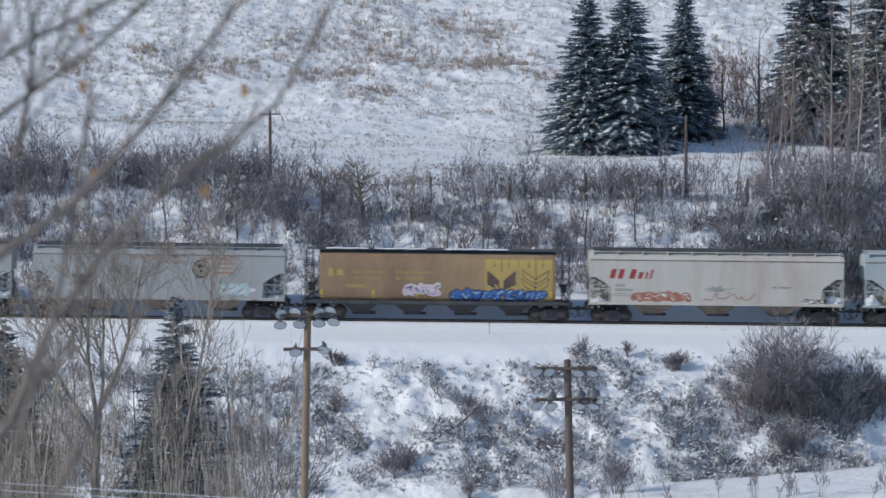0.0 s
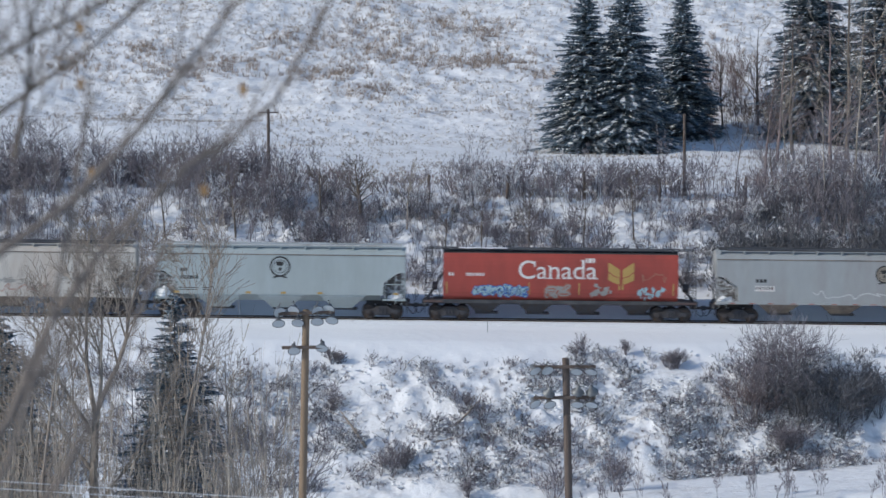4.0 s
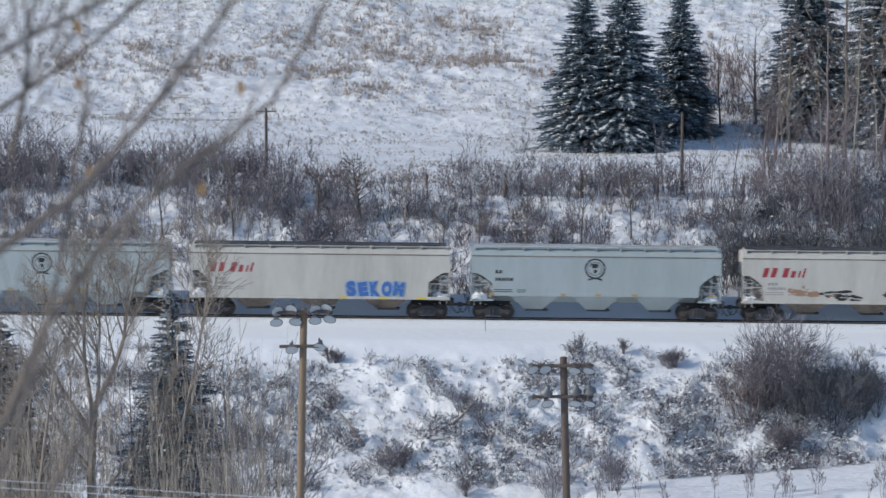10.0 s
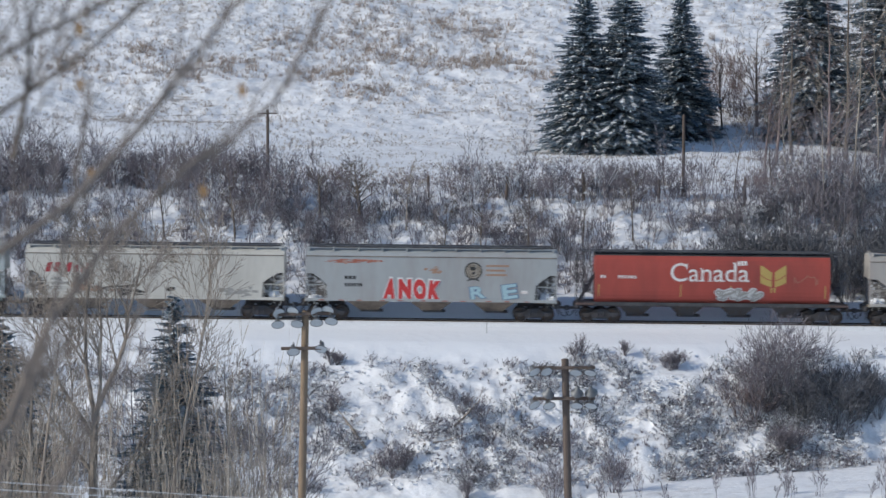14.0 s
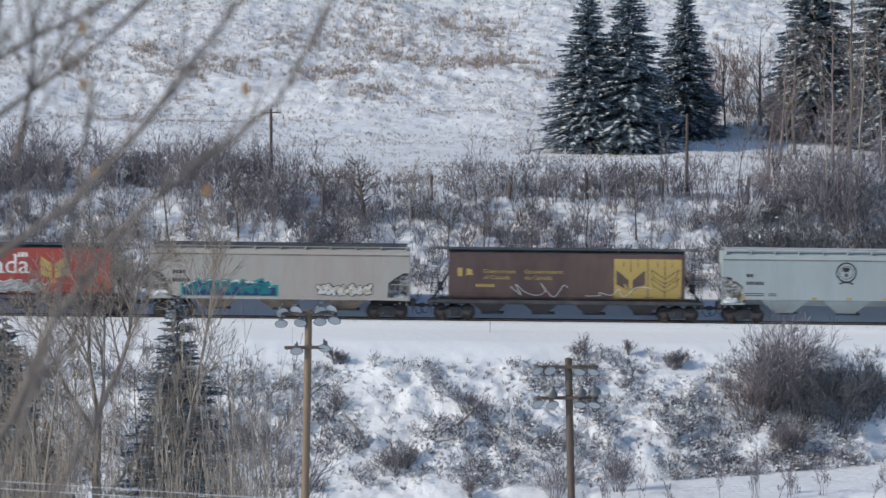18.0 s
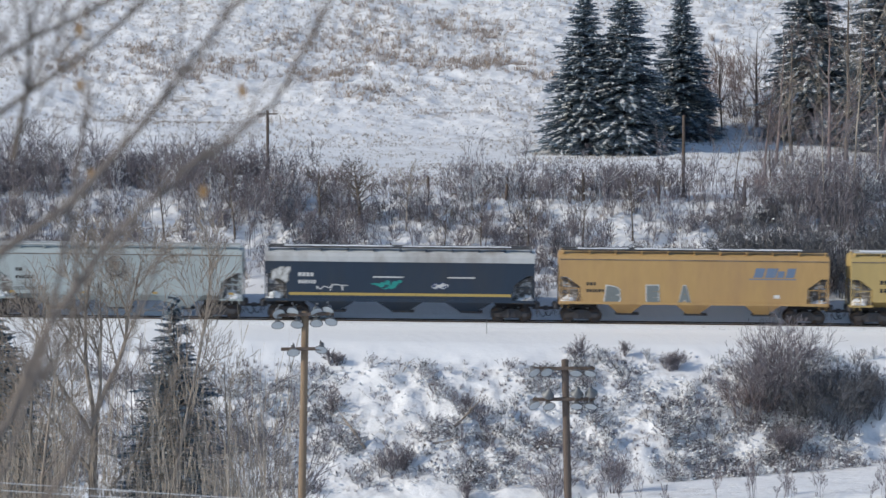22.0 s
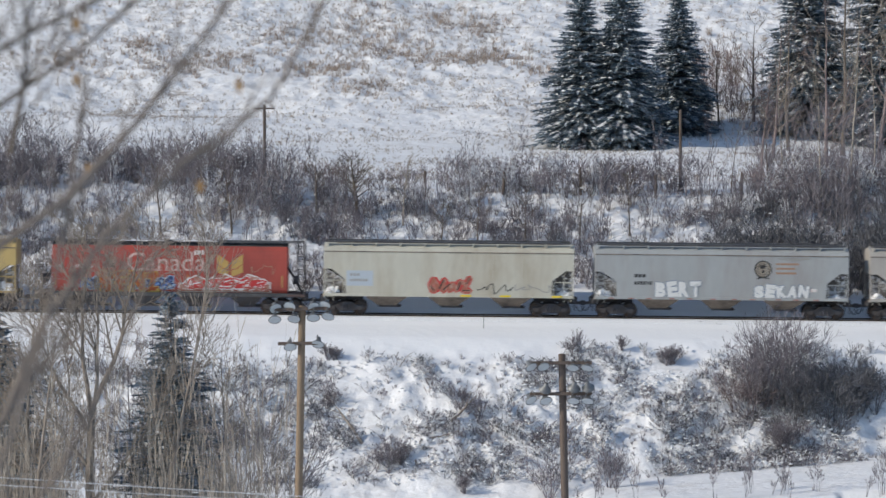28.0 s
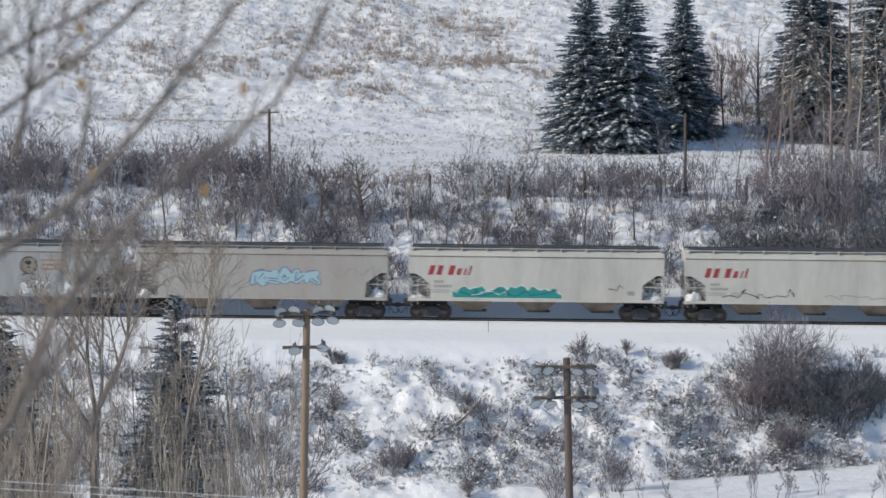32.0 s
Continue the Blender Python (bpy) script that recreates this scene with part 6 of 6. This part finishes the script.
# bare trees on the bank and at the wood's edge
for lab, x, y, h, r, s, cl in (
        ("small crooked bare tree with a rounded crown on the bank", -5.8, 15.5, 4.3, 0.17, 31, 0.3),
        ("slim bare tree with a dark stem on the bank", -8.7, 15.0, 4.2, 0.09, 32, 0.3),
        ("slim bare birch on the bank", -2.6, 14.0, 4.8, 0.08, 33, 0.35),
        ("slim bare sapling on the bank", 0.1, 10.0, 4.4, 0.06, 34, 0.3),
        ("slim bare sapling on the bank", 2.6, 10.5, 4.6, 0.06, 35, 0.3),
        ("slim bare sapling on the bank", 5.9, 11.0, 4.2, 0.06, 36, 0.3),
        ("bare sapling on the snowy bank", 9.7, 11.0, 4.8, 0.07, 37, 0.3),
        ("bare sapling on the snowy bank", 13.2, 12.0, 4.6, 0.07, 38, 0.3),
        ("bare sapling with dark twigs on the bank", -14.5, 12.0, 5.0, 0.08, 39, 0.3),
        ("bare sapling with dark twigs on the bank", -19.5, 13.0, 5.4, 0.08, 40, 0.3),
        ("tall bare tree with curved limbs at the wood's edge", 27.2, 72, 8.6, 0.16, 41, 0.25),
        ("tall pale bare birch beside the railway", 29.4, 20, 17.0, 0.16, 42, 0.3),
        ("bare pale birch beside the railway", 27.0, 17, 11.5, 0.11, 43, 0.3),
        ("bare pale birch beside the railway", 31.6, 24, 13.5, 0.12, 44, 0.3),
        ("bare grey sapling beside the railway", 23.4, 18, 8.5, 0.08, 45, 0.3),
        ("bare grey sapling beside the railway", 21.0, 21, 7.5, 0.08, 46, 0.3),
        ("bare sapling at the wood's edge", 24.0, 70, 7.0, 0.10, 47, 0.25),
        ("bushy bare tree between spruces at the wood's edge", 32.6, 52, 16.5, 0.2, 48, 0.2),
        ("bushy bare tree between spruces at the wood's edge", 28.6, 56, 11.0, 0.16, 49, 0.2),
        ("bare pale birch beside the railway", 25.2, 26, 9.5, 0.09, 50, 0.3),
        ("bare pale birch beside the railway", 33.0, 18, 12.5, 0.11, 51, 0.3),
        ("bushy bare tree with fine reddish twigs at the wood's edge", 26.6, 48, 10.5, 0.14, 52, 0.15),
        ("bushy bare tree with fine reddish twigs at the wood's edge", 30.2, 42, 13.0, 0.16, 53, 0.15),
        ("bushy bare tree with fine reddish twigs at the wood's edge", 34.0, 40, 14.5, 0.17, 54, 0.15),
        ("bushy bare tree with fine reddish twigs at the wood's edge", 35.2, 30, 13.0, 0.15, 55, 0.15),
        ("bushy bare tree with fine reddish twigs at the wood's edge", 24.4, 34, 8.0, 0.12, 56, 0.15)):
    r *= 0.55 if "beside the railway" in lab else 1.0
    bare_tree("bare_tree", lab, x, y, h, r, s, cl, 3, 3, M_TAN_TWIG if "pale" in lab or "birch" in lab else M_TWIG_RED if "reddish" in lab else M_BARK_DARK, (prng.uniform(-0.06, 0.06), 0), 1.15 if "rounded" in lab else 0.75, 0.010, 40 if "rounded" in lab else 12, reach=0.5 if "rounded" in lab else 0.42)

# larger bushes on the slope in front
for lab, x, y, size, n, seed, mat in (
        ("dense brown bare bush on the embankment edge", 20.6, -11.8, 5.0, 11, 51, M_TWIG),
        # the next two wear the darker twigs: their neighbour's shadow as colour
        ("dense brown bare bush on the embankment edge", 23.6, -12.3, 3.6, 9, 52, M_TWIG_DIM),
        ("dense bare bush on the embankment edge, its twigs darkened for shade", 26.6, -11.4, 3.4, 8, 53, M_TWIG_DIM),
        ("dense low brown bare bush on the embankment slope", 21.4, -14.6, 1.9, 5, 81, M_TWIG),
        ("tall bare shrub at the edge of the field", -15.4, 23.0, 4.4, 2, 71, M_TWIG),
        ("tall bare shrub at the edge of the field", -29.5, 24.0, 4.4, 2, 72, M_TWIG),
        ("slim bare shrub beside the telegraph pole", -11.0, 24.0, 3.4, 1, 73, M_TWIG),
        ("tall bare shrub at the edge of the field", -19.5, 22.0, 3.6, 2, 74, M_TWIG),
        ("bare bush beside the track", 18.8, -11.5, 2.6, 2, 54, M_TWIG_RED),
        ("bare fan-shaped bush on the slope", 2.0, -13.5, 2.2, 2, 55, M_TWIG),
        ("small dark bush on the embankment edge", 11.3, -7.0, 1.1, 2, 56, M_TWIG),
        ("small dark bush on the embankment edge", 9.0, -7.5, 1.5, 2, 57, M_TWIG),
        ("low snowy bush at the top of the slope", -6.9, -8.0, 0.95, 5, 83, M_TWIG),
        ("low snowy bush at the top of the slope", 14.6, -8.2, 1.2, 5, 84, M_TWIG),
        ("snow-laden bush on the slope", -6.9, -12.2, 1.3, 3, 85, M_TWIG),
        ("snow-laden bush on the slope", -3.4, -18.0, 1.4, 2, 86, M_TWIG),
        ("small snowy bush on the slope", 1.4, -20.0, 1.3, 2, 58, M_TWIG),
        ("small snowy bush on the slope", -2.6, -17.5, 1.5, 3, 59, M_TWIG),
        ("bare grey bush on the slope", 7.0, -21.0, 3.0, 2, 60, M_TWIG),
        ("bare grey bush on the slope", 10.2, -21.5, 2.6, 2, 61, M_TWIG)):
    protos = [shrub_segs(seed * 10 + i, stems=16, spread=0.75, level=2, kids=4, thin=0.006) for i in range(2)]
    rr = random.Random(seed)
    pl = [(rr.uniform(-0.35, 0.35) * size, rr.uniform(-0.2, 0.2) * size, 0, size * rr.uniform(0.5, 1.0), rr.uniform(0, 6.28), rr.uniform(0.8, 1.2)) for i in range(n)]
    base = land_at(x, y)
    pl = [(a, b, land_at(x + a, y + b) - base, s, t, w) for a, b, c, s, t, w in pl]
    v, f = twig_arrays(np.concatenate([stamp(protos[i % 2], [q]) for i, q in enumerate(pl)]), 1)
    bush = tagged(new("bare_bush", raw_mesh("bare_bush", v, f, mat)), lab, "bush")
    bush.location = (x, y, base)

# fallen stems on the slope
for lab, x, y, length, turn, tip, r in (("snow-dusted birch snag leaning on the slope", -4.8, -16.0, 2.8, 3.14, 58, 0.12), ("dark fallen branch propped in the snow", 0.6, -14.2, 2.4, 0.3, 40, 0.11), ("dead branch sticking out of the snow", -6.4, -13.0, 2.0, 2.9, 14, 0.06),
                                        ("dead branch lying in the snow", -1.2, -16.0, 2.8, 0.2, 10, 0.11), ("dead twig sticking out of the snow", -2.6, -9.2, 1.0, 0.9, 45, 0.03), ("pale fallen branch below the bushes", 22.5, -14.0, 3.0, 2.5, 10, 0.07), ("leaning dead stem among the saplings", -10.0, -14.0, 2.6, 1.2, 65, 0.08)):
    rr = random.Random(int(x * 10))
    segs = []
    d = Vector((math.cos(turn) * math.cos(radians(tip)), 0.25, math.sin(radians(tip)))).normalized()
    branch(segs, rr, Vector((0, 0, 0)), d, length, r, 1, 0.08, 0.0, 2, 0.015, 0.6, 5)
    v, f = twig_arrays(segs, 6)
    log = tagged(new("fallen_branch", raw_mesh("fallen_branch", v, f, M_BARK)), lab, "branch")
    log.location = (x, y, land_at(x, y) - 0.03)


# ---- poles, posts and wires ----
def pole_mesh(name, h, r0, r1, mat):
    v, f = twig_arrays([(0, 0, 0, 0, 0, h, r0, r1), (0, 0, h, 0, 0, h + 0.02, r1, r1 * 0.6)], 12)
    return raw_mesh(name, v, f, mat, True)


def telegraph_pole(label, x, y, top, arm):
    root = tagged(new("telegraph_pole"), label, "utility pole", "old telegraph line")
    z0 = land_at(x, y) - 0.2
    root.location = (x, y, z0)
    p = new("pole", pole_mesh("pole", top - z0, 0.13, 0.10, M_POLE_GREY))
    p.parent = root
    if arm:
        bm = box(bmesh.new(), -arm / 2, arm / 2, -0.16, -0.08, top - z0 - 0.30, top - z0 - 0.20, 0.01)
        part("crossarm", bm, M_POLE_GREY, root)
        for s in (-0.45, -0.15, 0.15, 0.45):
            bm = rod(bmesh.new(), (s * arm, -0.12, top - z0 - 0.2), (s * arm, -0.12, top - z0 - 0.05), 0.035, 0.025, 6)
            part("insulator", bm, M_LAMP_GLASS, root)


telegraph_pole("old grey wooden telegraph pole with a short crossarm", -12.85, 25, 13.6, 1.5)
telegraph_pole("old grey wooden telegraph pole standing before the spruces", 17.4, 22, 13.3, 0)
for i, x in enumerate((-12.2, -6.7, -1.1, 4.5, 10.05, 15.4, 21.5)):
    z = land_at(x, 18.5)
    post = tagged(new("fence_post", pole_mesh("fence_post", 2.0 if i % 2 else 2.2, 0.11, 0.10, M_POLE_GREY)), "weathered grey wooden fence post in the scrub", "fence post", "fence along the railway")
    post.matrix_world = pose(x, 18.5, z - 0.25, 0, ((i * 37) % 7 - 3) * 0.9, 0)
stake = tagged(new("track_stake", pole_mesh("track_stake", 1.2, 0.02, 0.02, M_STEEL)), "thin marker stake in the snow beside the track", "stake")
stake.location = (2.85, -3.2, land_at(2.85, -3.2) - 0.2)

# floodlight: a round reflector bowl with a glass front on a bracket
prof = ((0.02, -0.30), (0.07, -0.28), (0.10, -0.14), (0.19, -0.04), (0.235, 0.0), (0.235, 0.03))
bm = bmesh.new()
rows_ = [[bm.verts.new((r * math.cos(2 * math.pi * i / 18), z, r * math.sin(2 * math.pi * i / 18))) for i in range(18)] for r, z in prof]
for a, b in zip(rows_, rows_[1:]):
    for i in range(18):
        bm.faces.new((a[i], a[(i + 1) % 18], b[(i + 1) % 18], b[i]))
bmesh.ops.recalc_face_normals(bm, faces=bm.faces[:])
BOWL = mesh_of("reflector", bm, M_STEEL)
BOWL.polygons.foreach_set("use_smooth", [True] * len(BOWL.polygons))
bm = bmesh.new()
bmesh.ops.create_cone(bm, cap_ends=True, segments=18, radius1=0.215, radius2=0.215, depth=0.012, matrix=Matrix.Translation((0, 0.016, 0)) @ Matrix.Rotation(math.pi / 2, 4, "X"))
LENS = mesh_of("lens", bm, M_LAMP_GLASS)
BRACKET = mesh_of("bracket", rod(rod(bmesh.new(), (0, -0.2, 0), (0, -0.2, 0.28), 0.02, n=6), (0, -0.2, 0.28), (0, -0.05, 0.34), 0.02, n=6), M_STEEL)


def floodlight_pole(label, x, y, top, lean, mat, arms, lamps):
    """A tall wooden pole with crossarms carrying round floodlights; arms of (height below top, left, right, tilt), lamps of (x, height below top, turn, tip)."""
    root = tagged(new("floodlight_pole"), label, "light pole", "field floodlights")
    z0 = land_at(x, y) - 0.3
    h = top - z0
    root.matrix_world = pose(x + h * math.tan(radians(lean)), y, z0, 0, -lean, 0)
    p = new("pole", pole_mesh("pole", h, 0.17, 0.13, mat))
    p.parent = root
    for below, a, b, tilt in arms:
        bm = box(bmesh.new(), a, b, -0.24, -0.14, -0.06, 0.06, 0.01)
        o = part("crossarm", bm, M_POLE_GREY, root)
        o.matrix_local = pose(0, 0, h - below, 0, tilt, 0)
    for lx, below, turn, tip in lamps:
        e = new("floodlight")
        e.parent = root
        e.matrix_local = pose(lx, -0.22, h - below, tip, 0, turn)
        shared("reflector", BOWL, e)
        shared("lens", LENS, e)
        shared("bracket", BRACKET, e)


floodlight_pole("tall yellowish wooden pole with clustered round floodlights", -5.0, -104, 8.55, -1.2, M_POLE,
                [(0.10, -1.0, 1.05, -3), (1.35, -0.85, 0.62, -2)],
                [(-0.95, 0.10, 200, -35), (-0.45, 0.02, 165, -35), (0.42, 0.02, 200, -35), (0.82, -0.04, 165, -35), (-0.98, 0.50, 190, -50), (-0.28, 0.46, 175, -50), (0.42, 0.40, 185, -50), (0.95, 0.34, 170, -50), (-0.40, 1.48, 190, -50), (0.60, 1.36, 170, -50)])
floodlight_pole("tall brown wooden pole with round floodlights on two crossarms", 4.42, -104, 6.79, 1.35, M_POLE_GREY,
                [(0.30, -1.15, 1.08, 1), (1.42, -1.2, 1.05, 1)],
                [(-1.12, 0.42, 215, -45), (-0.68, 0.42, 200, -45), (0.38, 0.48, 170, -55), (0.90, 0.50, 160, -55), (-0.65, 1.24, 20, -50), (0.40, 1.22, 10, -50), (0.92, 1.22, -10, -50), (-1.15, 1.62, 215, -45), (-0.62, 1.66, 200, -50), (0.38, 1.68, 170, -55), (0.90, 1.70, 160, -55)])


def wire(points, r, mat, name, label):
    vs = np.array([(x, y + r * math.cos(a), z + r * math.sin(a)) for x, y, z in points for a in (0, 1.57, 3.14, 4.71)])
    f = np.array([(4 * i + j, 4 * i + (j + 1) % 4, 4 * i + 4 + (j + 1) % 4, 4 * i + 4 + j) for i in range(len(points) - 1) for j in range(4)])
    return tagged(new(name, raw_mesh(name, vs, f, mat)), label, "wire", "overhead wires")


for dz, slope, r in ((0.0, -0.055, 0.007), (-0.13, -0.050, 0.007)):
    wire([(-40 + i * 4, -170, 10.43 + dz + slope * (-40 + i * 4 + 7.0) + 0.0009 * (i * 4 - 40) ** 2) for i in range(21)], r, M_WIRE, "power_line", "pale overhead power line across the valley")
wire([(-60 + i * 4.7, 25, 13.35 - 0.3 * math.sin(math.pi * i / 10) - 0.004 * i) for i in range(11)], 0.007, M_WIRE_DARK, "telegraph_wire", "thin dark telegraph wire")

# ---- the tree close to the camera ----
M_BARK_MID = material("grey_brown_bark", (0.20, 0.17, 0.15), 0.9, fine=0.3, scale=30, bump=0.3)
near = tagged(new("near_tree"), "bare twiggy tree close by with a few withered orange leaves", "tree")
NX, NY = -2.3, -217.6
near.location = (NX, NY, land_at(NX, NY) - 0.1)
nz = near.location.z
rr = random.Random(99)
v, f = twig_arrays([(0, 0, 0, 0.1, 0, 16.0 - nz, 0.11, 0.09), (0.1, 0, 16.0 - nz, 0.62, 0, 17.6 - nz, 0.09, 0.04), (0.62, 0, 17.6 - nz, 0.86, 0.1, 19.5 - nz, 0.028, 0.02)], 10)
t_ = new("trunk", raw_mesh("trunk", v, f, M_BARK_DARK, True))
t_.parent = near
BOUGHS = (((-1.75, 17.12), (-1.53, 17.30), (-1.29, 17.47), (-1.06, 17.72), (-0.885, 17.95), (-0.69, 18.2)), ((-1.72, 16.45), (-1.53, 16.70), (-1.41, 17.0), (-1.18, 17.33), (-0.905, 17.585)), ((-1.70, 17.9), (-1.49, 18.03), (-1.285, 18.13), (-1.1, 18.24)),
          ((-1.56, 17.6), (-1.51, 17.85), (-1.50, 18.02), (-1.53, 18.3)), ((-1.7, 17.72), (-1.48, 17.88), (-1.31, 18.0), (-1.16, 18.13), (-1.0, 18.35)), ((-1.68, 16.2), (-1.50, 16.6), (-1.36, 17.05), (-1.28, 17.5), (-1.22, 17.9)),
          ((-0.93, 17.57), (-0.75, 17.68), (-0.59, 17.82), (-0.38, 18.2)), ((-1.71, 16.0), (-1.35, 16.5), (-1.15, 16.9), (-1.0, 17.3)))
for k, limb in enumerate(BOUGHS):
    segs = []
    n = len(limb)
    for i, ((xa, za), (xb, zb)) in enumerate(zip(limb, limb[1:])):
        dy = (k % 5 - 2) * 0.22
        ra, rb = 0.020 * (1 - 0.75 * i / n), 0.020 * (1 - 0.75 * (i + 1) / n)
        if k > 1:
            ra, rb = ra * 0.62, rb * 0.62
        a, b = Vector((xa - NX, dy + i * 0.03, za - nz)), Vector((xb - NX, dy + i * 0.03 + 0.03, zb - nz))
        segs.append((*a, *b, ra, rb))
        for j in range(2):
            d = (b - a).normalized()
            d = (d + Vector((rr.uniform(-0.7, 0.7), rr.uniform(-0.4, 0.4), rr.uniform(-0.2, 0.8)))).normalized()
            branch(segs, rr, a.lerp(b, rr.random()), d, rr.uniform(0.15, 0.45), 0.006, 1, 0.15, 0.04, 2, 0.0025, 0.6, 4)
    v, f = twig_arrays(segs, 6)
    o = new("limb", raw_mesh("limb", v, f, M_BARK_DARK if k in (2, 3, 4) else M_BARK_MID))
    o.parent = near
M_LEAF = material("withered_orange_leaf", (0.52, 0.30, 0.13), 0.7, fine=0.2, scale=20)
for x, z in ((-1.30, 18.10), (-1.30, 17.90), (-1.26, 17.58), (-0.86, 17.52), (-0.72, 17.88)):
    bm = bmesh.new()
    pts = [(0, 0, 0), (0.014, 0.004, -0.012), (0.017, 0.006, -0.03), (0.006, 0.002, -0.055), (-0.010, -0.003, -0.04), (-0.014, -0.003, -0.016)]
    bm.faces.new([bm.verts.new(p) for p in pts])
    o = part("leaf", bm, M_LEAF, near)
    o.location = (x - NX, 0.05, z - nz)


def motions():
    """The train rolls to the left, gathering a little speed; its wheels turn as they pass through the view."""
    tilt = math.degrees(math.atan(GRADE))

    def run(t):
        return (310.5 * t + 0.25 * t * t) / PX

    for car_, a, b in zip(CARS, ENDS, ENDS[1:]):
        x0 = ((a + b) / 2 - 784) / PX
        rows, seen = [], []
        for i in range(33):
            x = x0 - run(i)
            rows.append((float(i), pose(x, 0, RISE - GRADE * x, 0, tilt, 0)))
        walk(car_["root"], rows)
        for i in range(32 * FPS + 1):
            if abs(x0 - run(i / FPS)) < 39.5:
                seen.append(i / FPS)
        for wheel, w in car_["wheels"]:
            rows = [(t, pose(w, 0, 0.46, 0, -math.degrees(run(t) / 0.46), 0)) for t in seen]
            if seen[0] > 0:
                rows.insert(0, (0.0, rows[0][1]))
            if seen[-1] < 32.0:
                rows.append((32.0, rows[-1][1]))
            walk(wheel, rows)


motions()
